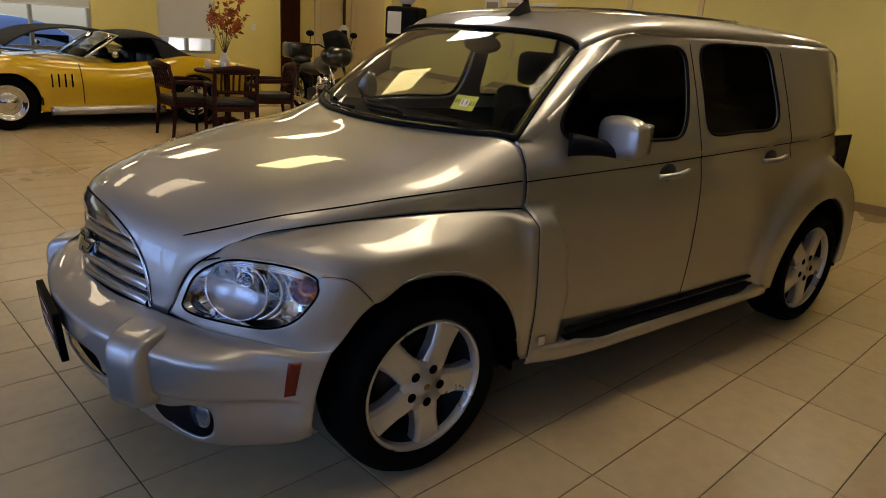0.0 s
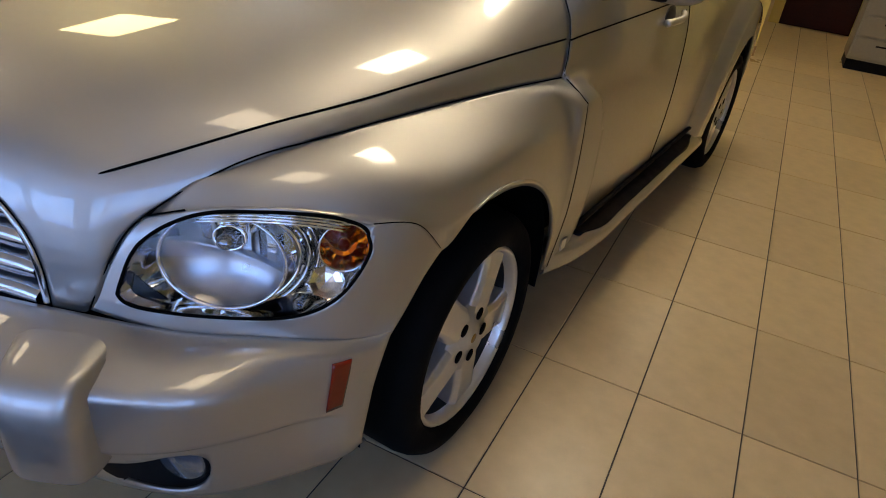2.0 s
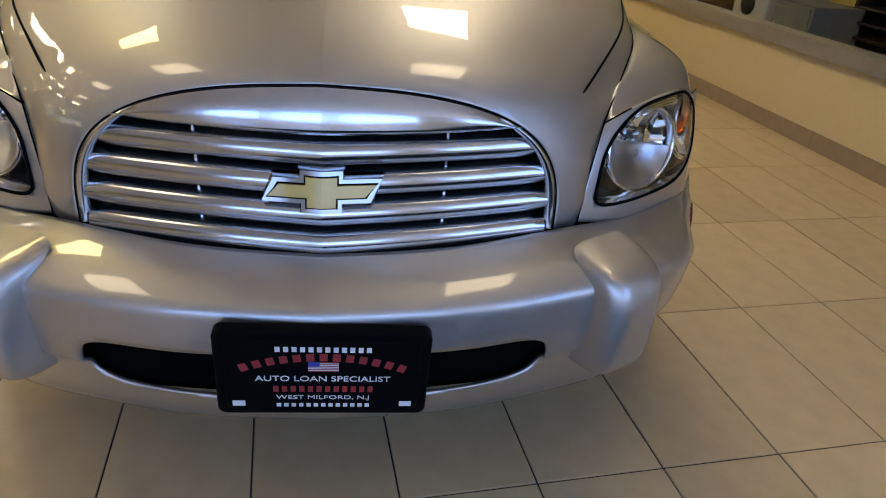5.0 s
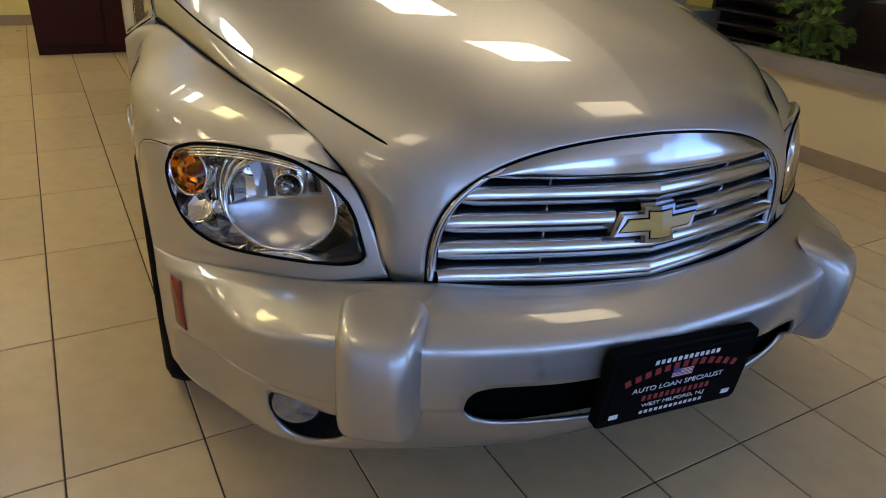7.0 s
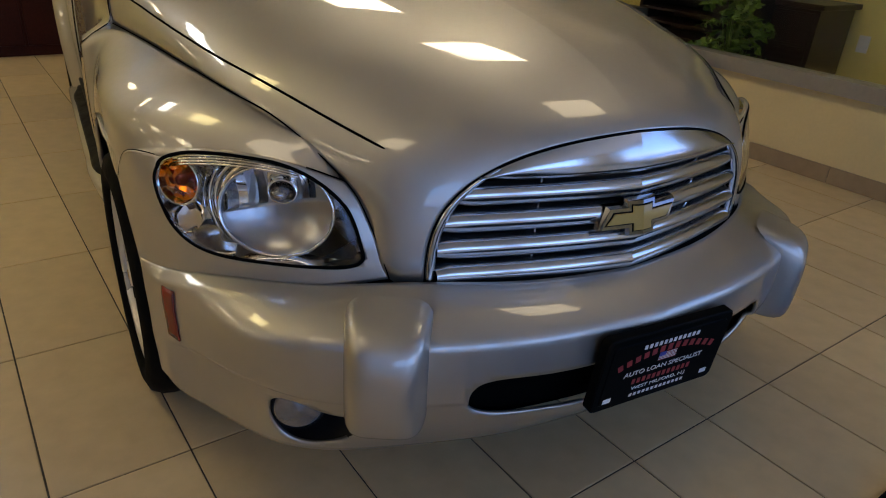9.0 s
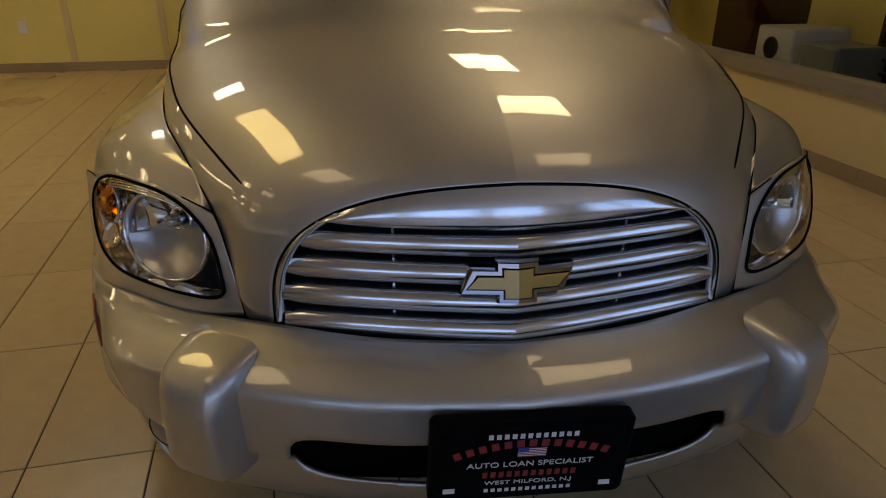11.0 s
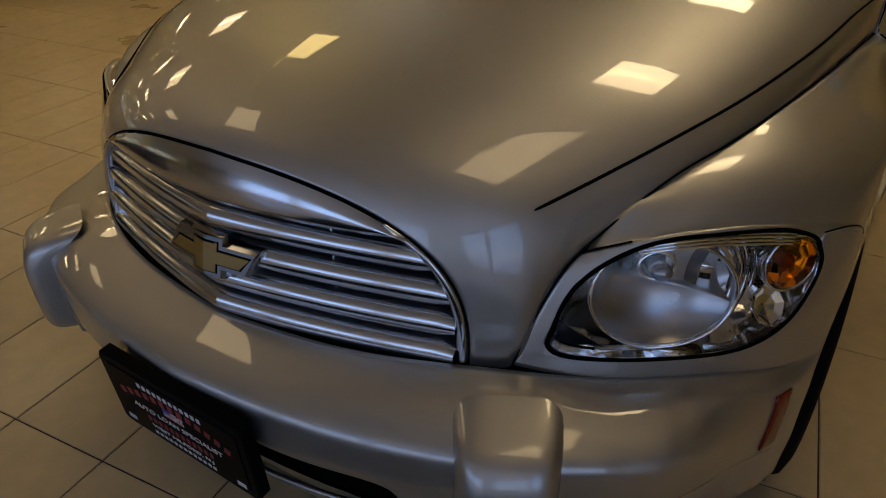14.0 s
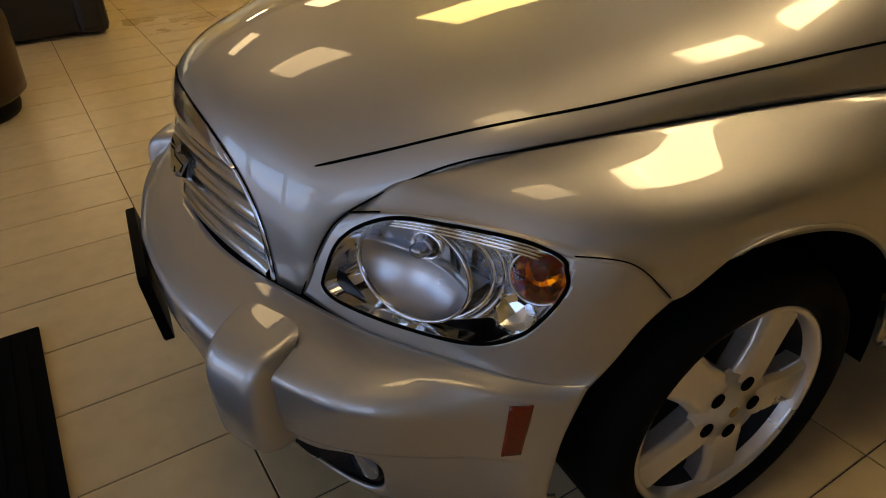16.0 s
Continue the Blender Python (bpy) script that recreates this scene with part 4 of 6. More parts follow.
        part("chrome_sweep", tube(pts, 0.0062, 10), col, h)
    part("bowl_ring", lathe([(0.090, -0.012), (0.0945, -0.004), (0.0945, 0.004), (0.091, 0.006), (0.0885, 0.002), (0.088, -0.012)], 56, m=M), CHROME, h, "bright ring")
    up = M @ Matrix.Translation((0, 0.0, 0.030))
    part("bulb", lathe([(0.013, -0.06), (0.014, -0.02), (0.013, -0.012), (0.007, -0.006), (0.0, -0.005)], 24, m=up), BULBG, h, "bulb with a silver cap")
    part("bulb_ring", lathe([(0.024, -0.055), (0.027, -0.045), (0.024, -0.036), (0.020, -0.045)], 24, m=up), REFL, h)
    # inner corner, black
    inner = np.array([corner(u, v) + (-0.004, 0.022, 0) for u, v in ((0.075, 0.19), (0.063, 0.36), (0.10, 0.30), (0.18, 0.20), (0.13, 0.18))])
    bm = bmesh.new()
    bm.faces.new([bm.verts.new(p * sc) for p in inner])
    part("bezel_corner", bm, BLACK, h, "black corner of the bezel", smooth=False, solid=0.004)
    # turn signal
    n = Vector((0.72 * s, -0.68, 0.12)).normalized()
    x = Vector((0, 0, 1)).cross(n).normalized()
    z = n.cross(x)
    p = corner(0.612, 0.745)
    M = Matrix(((n.x, x.x, z.x, (p[0] - 0.012) * s), (n.y, x.y, z.y, p[1] + 0.012), (n.z, x.z, z.z, p[2]), (0, 0, 0, 1)))
    ts = part("turn_signal", lathe([(0.044, -0.02), (0.044, 0.0), (0.036, 0.006), (0.020, 0.009), (0.0, 0.010)], 40, m=M), AMBER, h, "amber turn signal")
    part("reflector", lathe([(0.043, -0.010), (0.036, -0.022), (0.024, -0.032), (0.010, -0.036), (0.0, -0.036)], 12, m=M), REFL, ts, "chrome reflector", smooth=False)
    part("bulb", lathe([(0.010, -0.036), (0.012, -0.02), (0.008, -0.008), (0.0, -0.005)], 16, m=M), REDM, ts)
    part("signal_ring", lathe([(0.045, -0.02), (0.0485, 0.0), (0.046, 0.003), (0.0435, 0.0)], 40, m=M), CHROME, ts, "chrome ring")
    # small reflector under the turn signal
    q = corner(0.605, 0.46)
    M = Matrix(((n.x, x.x, z.x, (q[0] - 0.014) * s), (n.y, x.y, z.y, q[1] + 0.016), (n.z, x.z, z.z, q[2]), (0, 0, 0, 1))) @ Matrix.Rotation(radians(-28), 4, "Y")
    part("corner_reflector", lathe([(0.034, 0.002), (0.030, -0.004), (0.018, -0.010), (0.0, -0.013)], 8, m=M), REFL, h, "faceted corner reflector", smooth=False)
    return h


headlight(1)
headlight(-1)

# ---------- bumper fittings ----------
T, N, C0 = np.array((0.869, 0.495, 0)), np.array((0.495, -0.869, 0)), np.array((0.538, -0.008, 0))
GUARD = spline([(-0.070, 0.349), (0.020, 0.347), (0.044, 0.356), (0.053, 0.395), (0.056, 0.455), (0.053, 0.512), (0.034, 0.548), (-0.005, 0.566), (-0.075, 0.580)], 30)
for s in (1, -1):
    cols = []
    for w in np.sin(np.linspace(-math.pi / 2, math.pi / 2, 27)):
        e = max(0.0, 1 - abs(w) ** 5) ** 0.45
        cols.append([(C0 + T * 0.078 * w + N * (-0.045 + (o + 0.045) * e) + (0, 0, 0.462 + (z - 0.462) * (0.80 + 0.20 * e))) * (s, 1, 1) for o, z in GUARD])
    bm = sheet(np.array(cols))
    part("bumper_guard", bm, PAINT, bumper, "silver bumper guard")
    # amber side marker
    cu, cv = ((0.842, 0.890), (0.870, 0.912)), ((0.165, 0.140), (0.515, 0.490))
    out = np.array((0.90, -0.42, 0.0))

    def mix(c, a, b):
        return (c[0][0] * (1 - a) + c[0][1] * a) * (1 - b) + (c[1][0] * (1 - a) + c[1][1] * a) * b

    g = np.array([[bump(mix(cu, a, b), mix(cv, a, b)) + out * (0.0035 + 0.0015 * (math.sin(math.pi * a) * math.sin(math.pi * b)) ** 0.5) for a in np.linspace(0, 1, 8)] for b in np.linspace(0, 1, 12)])
    part("side_marker", sheet(g * (s, 1, 1)), REDM, bumper, "red-orange side marker", solid=0.004)
    # fog lamp
    p = bump(0.592, 0.795)
    n = Vector((0.30 * s, -0.95, 0.0)).normalized()
    x = Vector((0, 0, 1)).cross(n).normalized()
    z = n.cross(x)
    M = Matrix(((n.x, x.x, z.x, (p[0] - 0.01) * s), (n.y, x.y, z.y, p[1] + 0.030), (n.z, x.z, z.z, p[2] + 0.008), (0, 0, 0, 1)))
    fog = part("fog_lamp", lathe([(0.050, -0.05), (0.050, 0.004), (0.043, 0.010), (0.0, 0.016)], 36, m=M), FOGL, bumper, "round fog lamp")
    part("fog_ring", lathe([(0.051, -0.02), (0.054, 0.0), (0.051, 0.006), (0.048, 0.004)], 36, m=M), BLACK, fog)
    # silver scoop in shadow; the shade is put in with a dark material
    bowl = np.array([[bump(*q) for q in FOG], [bump(*q) + (-0.01, 0.07, 0.0) for q in FOG], [bump(*(FOG.mean(0) + (q - FOG.mean(0)) * 0.6)) + (-0.02, 0.13, 0.0) for q in FOG]])
    part("fog_recess", ring_mesh(bowl * (s, 1, 1)), DARKM, bumper, "scoop round the fog lamp, its shade put in as dark metal")

def letters(name, text, size, m, material, parent, width=0.0):
    cu = bpy.data.curves.new("letters", "FONT")
    cu.body, cu.size, cu.align_x, cu.align_y, cu.extrude = text, size, "CENTER", "CENTER", 0.0004
    ob = bpy.data.objects.new("letters", cu)
    scene.collection.objects.link(ob)
    bpy.context.view_layer.update()
    me = bpy.data.meshes.new_from_object(ob.evaluated_get(bpy.context.evaluated_depsgraph_get()))
    bpy.data.objects.remove(ob)
    if width:
        xs = [v.co.x for v in me.vertices]
        k = width / (max(xs) - min(xs))
        for v in me.vertices:
            v.co.x *= k
    me.materials.clear()
    me.materials.append(material)
    o = new(name, me)
    o.parent = parent
    o.matrix_local = m
    return o


# advertising plate on the bumper
WINK = mat("white_print", (0.75, 0.75, 0.75), 0.5, vary=0)
RINK = mat("red_print", (0.30, 0.03, 0.035), 0.5, vary=0)
BINK = mat("blue_print", (0.04, 0.06, 0.30), 0.5, vary=0)
PLATE = mat("plate_black", (0.004, 0.004, 0.004), 0.35, vary=0.0, spec=0.02)
PM = Matrix.Translation((0.006, -0.152, 0.428)) @ Matrix.Rotation(radians(90 + 5), 4, "X") @ Matrix.Rotation(radians(-1.5), 4, "Z")
plate = new("advertising_plate")
plate.parent = car
plate.matrix_local = PM
plate["label"] = "black advertising plate in a plastic frame"


def rounded(w, h, r, z0, z1, seg=8):
    bm = bmesh.new()
    pts = []
    for cx, cy, a0 in ((w - r, h - r, 0), (-w + r, h - r, 90), (-w + r, -h + r, 180), (w - r, -h + r, 270)):
        for k in range(seg + 1):
            a = radians(a0 + 90 * k / seg)
            pts.append((cx + r * math.cos(a), cy + r * math.sin(a)))
    lo = [bm.verts.new((x, y, z0)) for x, y in pts]
    hi = [bm.verts.new((x, y, z1 - 0.003)) for x, y in pts]
    top = [bm.verts.new((x * (1 - 0.003 / w), y * (1 - 0.003 / h), z1)) for x, y in pts]
    n = len(pts)
    for a, b in ((lo, hi), (hi, top)):
        for i in range(n):
            bm.faces.new((a[i], a[(i + 1) % n], b[(i + 1) % n], b[i]))
    bm.faces.new(top)
    bm.faces.new(lo[::-1])
    return bm


part("plate_frame", rounded(0.170, 0.088, 0.014, -0.022, 0.0), PLATE, plate, "black plastic plate frame", smooth=False)
part("plate_face", rounded(0.155, 0.073, 0.008, -0.002, 0.002), PLATE, plate, "glossy black plate", smooth=False)


def bars(n, x, y, w, h, material, name="print_bar", skew=None, arc=0.0):
    for k in range(n):
        bm = bmesh.new()
        cx = x + w * ((k + 0.5) / n - 0.5)
        m = Matrix.Translation((cx, y - arc * ((cx - x) / (w / 2)) ** 2, 0)) @ Matrix.Rotation(-2 * arc * (cx - x) / (w / 2) ** 2, 4, "Z")
        box(bm, -w / n * 0.30, w / n * 0.30, -h * 0.42, h * 0.42, 0.0022, 0.0028, m)
        part(name, bm, material, plate, smooth=False)


bars(12, 0.0, 0.056, 0.155, 0.012, WINK)
bars(13, 0.0, 0.040, 0.270, 0.018, RINK, arc=0.026)
bars(12, 0.0, -0.028, 0.165, 0.015, RINK)
bars(13, 0.0, -0.064, 0.155, 0.009, WINK)
letters("print_line", "AUTO LOAN SPECIALIST", 0.016, Matrix.Translation((0, -0.006, 0.0024)), WINK, plate, 0.215)
letters("print_line", "WEST MILFORD, N.J", 0.012, Matrix.Translation((0, -0.047, 0.0024)), WINK, plate, 0.150)
bm = bmesh.new()
for k in range(6):
    box(bm, -0.024 + (0.018 if k > 2 else 0), 0.024, 0.010 + 0.0036 * k, 0.0118 + 0.0036 * k, 0.0022, 0.0027)
part("flag", bm, RINK, plate, smooth=False)
bm = bmesh.new()
for k in range(5):
    box(bm, -0.024 + (0.018 if k > 2 else 0), 0.024, 0.0119 + 0.0036 * k, 0.0135 + 0.0036 * k, 0.0022, 0.0026)
part("flag", bm, WINK, plate, smooth=False)
part("flag_corner", box(bmesh.new(), -0.024, -0.0065, 0.0205, 0.0305, 0.0022, 0.0028), BINK, plate, smooth=False)
for sx in (-1, 1):
    part("corner_mark", box(bmesh.new(), sx * 0.135 - 0.010, sx * 0.135 + 0.010, -0.066, -0.055, 0.0022, 0.0027), WINK, plate, smooth=False)

# ---------- doors: handles, mirrors, running boards ----------
for s in (1, -1):
    for y0 in (1.953, 2.786):
        yc, zc = y0 + 0.11, 0.945 + (0.018 if y0 > 2.5 else 0)
        xs = side(yc, zc)
        # no hollow in the door: a dark ellipsoid gives the shade behind the handle
        bm = bmesh.new()
        ball(bm, 1, Matrix.Translation((s * (xs - 0.004), yc - 0.02, zc)) @ Matrix.Diagonal((0.010, 0.060, 0.046, 1)), 20)
        part("handle_shade", bm, DARKM, car, "dark bulge for the shaded recess behind the handle")
        pts = [(s * (xs + 0.012 + 0.022 * math.sin(math.pi * q)), yc - 0.10 + 0.20 * q, zc - 0.004 + 0.016 * q) for q in np.linspace(0, 1, 12)]
        bm = tube(pts, 0.013, 10)
        part("door_handle", bm, PAINT, car, "silver pull handle")
    # mirror
    rows = []
    for q in np.linspace(0, 1, 14):
        a = math.pi * q
        rr = max(0.02, math.sin(a) ** 0.42)
        rows.append([(0.915 + 0.112 * -math.cos(a) * 1.0, 1.60 + 0.050 * rr * math.copysign(abs(math.cos(b)) ** 0.7, math.cos(b)) + 0.02 * math.cos(a), 1.128 + 0.078 * rr * math.copysign(abs(math.sin(b)) ** 0.6, math.sin(b))) for b in np.linspace(0, 2 * math.pi, 33)])
    mir = part("wing_mirror", sheet(np.array(rows) * (s, 1, 1)), PAINT, car, "silver wing mirror with a black arm")
    arm = spline([(0.775, 1.475, 1.085), (0.83, 1.535, 1.085), (0.90, 1.575, 1.083), (0.945, 1.575, 1.083)], 14)
    part("mirror_arm", tube([p * (s, 1, 1) for p in arm], [0.045, 0.042, 0.040, 0.038, 0.036, 0.034, 0.032, 0.030, 0.030, 0.030, 0.030, 0.029, 0.026, 0.012], 14), BLACK, mir, "black mirror arm")
    part("mirror_glass", box(bmesh.new(), s * 0.915 - 0.09, s * 0.915 + 0.09, 1.640, 1.655, 1.075, 1.185), CHROME, mir, smooth=False, bevel=0.006)
    # running board
    rb = new("running_board")
    rb.parent = car
    rb["label"] = "black running board with silver edges"
    rows = [[(0.80, y, 0.335), (0.845, y, 0.330), (0.895, y, 0.318), (0.912, y, 0.300), (0.905, y, 0.268), (0.86, y, 0.255)] for y in np.linspace(1.40, 2.94, 12)]
    rows[0] = [(min(p[0], 0.868) - 0.02, p[1] - 0.10, p[2] + 0.008) for p in rows[0]]
    rows[1] = [(min(p[0], 0.885), p[1] - 0.10, p[2] + 0.003) for p in rows[1]]
    G = net(rows, 40, 24)
    part("board", sheet(G * (s, 1, 1)), PAINT, rb, "silver sill board", solid=0.005)
    rows = [[(0.835, y, 0.338), (0.865, y, 0.333), (0.896, y, 0.322)] for y in np.linspace(1.50, 2.88, 10)]
    rows[0][2] = (0.87, 1.54, 0.330)
    rows[-1][2] = (0.87, 2.84, 0.331)
    part("tread", sheet(net(rows, 40, 8) * (s, 1, 1)), BLACK, rb, "black rubber tread", solid=0.006)
    part("sill_trim", tube([(s * 0.850, y, 0.365) for y in np.linspace(1.50, 2.88, 20)], 0.010), BLACK, rb, "black sill trim")
part("badge", box(bmesh.new(), 0.868, 0.872, 1.335, 1.368, 0.345, 0.38), ALLOY, car, "small silver fender badge", smooth=False)

# windscreen edge, wipers, sticker, mirror, aerial, sunroof
part("windscreen_seal", tube(list(Wd[0]), 0.012), BLACK, car, "black cowl below the windscreen")
for x0, x1, zz in ((-0.55, -0.02, 0.0), (0.0, 0.52, 0.0)):
    i = 2
    pts = []
    for q in np.linspace(0, 1, 14):
        x = x0 + (x1 - x0) * q
        j = np.argmin(np.abs(Wd[1][:, 0] - x))
        a = Wd[1 + int(2 * (1 - q))][j]
        pts.append(a + (0, -0.014, 0.010))
    part("wiper", tube(pts, 0.007), BLACK, car, "black wiper blade")
for s in (1, -1):
    part("screen_trim", tube([p * (1, 1, 1) + (0, -0.004, 0.004) for p in Wd[:, 0 if s < 0 else -1]], 0.009), BLACK, car)
part("header_trim", tube(list(Wd[-1] + (0, -0.004, 0.004)), 0.010), BLACK, car)
YINK = mat("yellow_sticker", (0.55, 0.56, 0.10), 0.5, vary=0.05)
KINK = mat("black_print", (0.01, 0.01, 0.01), 0.5, vary=0)
jj = np.argmin(np.abs(Wd[4][:, 0] - 0.50))
a, b = Wd[4][jj], Wd[9][jj]
e = Vector(Wd[4][jj + 1] - Wd[4][jj - 1]).normalized()
f = Vector(b - a).normalized()
n = e.cross(f).normalized()
f = n.cross(e)
SM = Matrix(((e.x, f.x, n.x, a[0]), (e.y, f.y, n.y, a[1]), (e.z, f.z, n.z, a[2]), (0, 0, 0, 1))) @ Matrix.Translation((0.0, 0.03, 0.006 if n.y < 0 else -0.006)) @ (Matrix() if n.y < 0 else Matrix.Rotation(math.pi, 4, "Y"))
stick = new("inspection_sticker")
stick.parent = car
stick.matrix_local = SM
stick["label"] = "yellow inspection sticker on the windscreen"
part("sticker_sheet", box(bmesh.new(), -0.045, 0.045, -0.036, 0.036, -0.0005, 0.0005), YINK, stick, smooth=False)
part("sticker_box", box(bmesh.new(), -0.016, 0.016, -0.018, 0.018, 0.0006, 0.001), WINK, stick, smooth=False)
letters("sticker_print", "11", 0.034, Matrix.Translation((0, 0, 0.0013)), KINK, stick)
letters("sticker_print", "20", 0.024, Matrix.Translation((-0.031, 0.004, 0.0013)), KINK, stick)
letters("sticker_print", "23", 0.024, Matrix.Translation((0.031, -0.002, 0.0013)), KINK, stick)
ant = new("aerial")
ant.parent = car
ant["label"] = "black roof aerial"
part("aerial_base", sheet(net([[(0.10 + 0.025 * math.cos(b) * k, 1.80 + 0.075 * math.sin(b) * k + 0.04 * (1 - k), 1.535 + 0.085 * (1 - k)) for b in np.linspace(0, 2 * math.pi, 17)] for k in (1, 0.85, 0.5, 0.05)], 10, 24)), BLACK, ant)
part("aerial_rod", tube([(0.10, 1.82, 1.60), (0.10, 1.94, 1.74)], [0.008, 0.004]), BLACK, ant)
stub = new("aerial")
stub.parent = car
stub["label"] = "short black aerial at the back of the roof"
part("aerial_base", lathe([(0.022, 0.0), (0.018, 0.012), (0.010, 0.018), (0.0, 0.019)], 16, m=Matrix.Translation((0.01, 3.66, 1.548)) @ Matrix.Rotation(-math.pi / 2, 4, "Y")), BLACK, stub)
part("aerial_rod", tube([(0.01, 3.66, 1.56), (0.01, 3.70, 1.635)], [0.007, 0.004]), BLACK, stub)
i0, i1 = 16, 30
SR = R[i0:i1, 8:25] + (0, 0, 0.006)
part("sunroof", sheet(SR), mat("dark_roof_glass", (0.01, 0.01, 0.01), 0.05, 0, 1, vary=0), car, "dark glass sunroof", solid=0.004)

# cabin
dash = net([[(x, 1.10 + 0.10 * (x / 0.7) ** 2, 1.075), (x, 1.25, 1.09), (x, 1.55, 1.07), (x, 1.62, 1.00), (x, 1.60, 0.70)] for x in np.linspace(-0.70, 0.70, 9)], 20, 20)
part("dashboard", sheet(dash), FABRIC, car, "dark dashboard", solid=0.01)
for x in (0.37, -0.37):
    seat = new("seat")
    seat.parent = car
    seat["label"] = "dark cloth seat"
    part("cushion", box(bmesh.new(), x - 0.25, x + 0.25, 1.85, 2.35, 0.45, 0.66), FABRIC, seat, bevel=0.06)
    part("backrest", box(bmesh.new(), x - 0.25, x + 0.25, 2.30, 2.45, 0.60, 1.18), FABRIC, seat, bevel=0.06)
    part("headrest", box(bmesh.new(), x - 0.13, x + 0.13, 2.36, 2.46, 1.19, 1.38), FABRIC, seat, bevel=0.04)
part("rear_seat", box(bmesh.new(), -0.62, 0.62, 3.05, 3.22, 0.5, 1.12), FABRIC, car, "dark rear bench", bevel=0.05)
part("cabin_lining", sheet(np.concatenate([[[(x * s, y, z) for y in np.linspace(1.3, 4.0, 4)] for x, z in ((0.72, 0.35), (0.72, 1.03))] for s in (1,)])), FABRIC, car, solid=0.004)
part("cabin_lining", sheet(np.concatenate([[[(-x, y, z) for y in np.linspace(1.3, 4.0, 4)] for x, z in ((0.72, 0.35), (0.72, 1.03))]])), FABRIC, car, solid=0.004)
part("headliner", sheet(R[6:62] * (0.97, 1, 1) - np.array((0, 0, 0.03))), FABRIC, car)
part("cargo_blind", box(bmesh.new(), -0.55, 0.55, 3.3, 4.0, 0.95, 1.0), FABRIC, car, smooth=False)
bm = bmesh.new()
ball(bm, 1, Matrix.Translation((0.02, 1.66, 1.405)) @ Matrix.Diagonal((0.125, 0.03, 0.04, 1)), 20)
part("rear_view_mirror", bm, BLACK, car, "black rear-view mirror")
part("mirror_stalk", tube([(0.02, 1.66, 1.41), (0.02, 1.64, 1.48)], 0.012), BLACK, car)
sw = [(0.37 + 0.185 * math.cos(a), 1.70 - 0.06 * math.sin(a), 1.00 + 0.165 * math.sin(a)) for a in np.linspace(0, 2 * math.pi, 40)[:-1]]
part("steering_wheel", tube(sw, 0.016, closed=True), BLACK, car, "black steering wheel")

# ---------- far side of the showroom ----------
YCAR = mat("yellow_car_paint", (0.76, 0.46, 0.006), 0.35, 0.0, 1.0, vary=0.04, scale=30)
BCAR = mat("black_car_paint", (0.008, 0.008, 0.009), 0.3, 0.0, 1.0, vary=0.1, scale=30)
CANVAS = mat("black_canvas", (0.012, 0.012, 0.014), 0.85, vary=0.3, bump=0.3, scale=300)
CHERRY = mat("cherry_wood", (0.030, 0.005, 0.003), 0.5, 0.0, 0.0, spec=0.2, vary=0.35, bump=0.1, scale=60)
DWOOD = mat("dark_wood", (0.018, 0.008, 0.006), 0.35, 0.0, 0.3, vary=0.4, bump=0.1, scale=50)
LEATHER = mat("black_leather", (0.010, 0.009, 0.009), 0.4, vary=0.25, bump=0.3, scale=150)
TAN = mat("brown_leather", (0.032, 0.012, 0.006), 0.38, vary=0.35, bump=0.3, scale=110)
GREEN = mat("green_enamel", (0.035, 0.11, 0.03), 0.25, 0.0, 0.8, vary=0.15, scale=30)
YSIGN = mat("yellow_enamel", (0.70, 0.50, 0.05), 0.3, 0.0, 0.6, vary=0.08)
LEAFO = mat("autumn_leaf", (0.42, 0.085, 0.012), 0.6, vary=0.5, scale=25)
LEAFG = mat("green_leaf", (0.10, 0.17, 0.02), 0.45, vary=0.4, scale=25)
TWIG = mat("dry_twig", (0.10, 0.055, 0.03), 0.8, vary=0.3)
PAPER = mat("white_paper", (0.72, 0.71, 0.68), 0.6, vary=0.05)
CREAMP = mat("beige_plastic", (0.27, 0.24, 0.19), 0.45, vary=0.05)
SILVER = mat("satin_silver", (0.5, 0.5, 0.5), 0.3, 0.9, vary=0.06)
VASE = mat("white_ceramic", (0.66, 0.62, 0.55), 0.2, 0.0, 0.6, vary=0.06)


def at(s, t, z=0.0, turn=0.0):
    return ROOM @ Matrix.Translation((s, t, z)) @ Matrix.Rotation(radians(turn), 4, "Z")


def slab(name, parent, material, dims, bevel=0.006, label="", m=None):
    return part(name, box(bmesh.new(), *dims, m), material, parent, label, smooth=False, bevel=bevel)


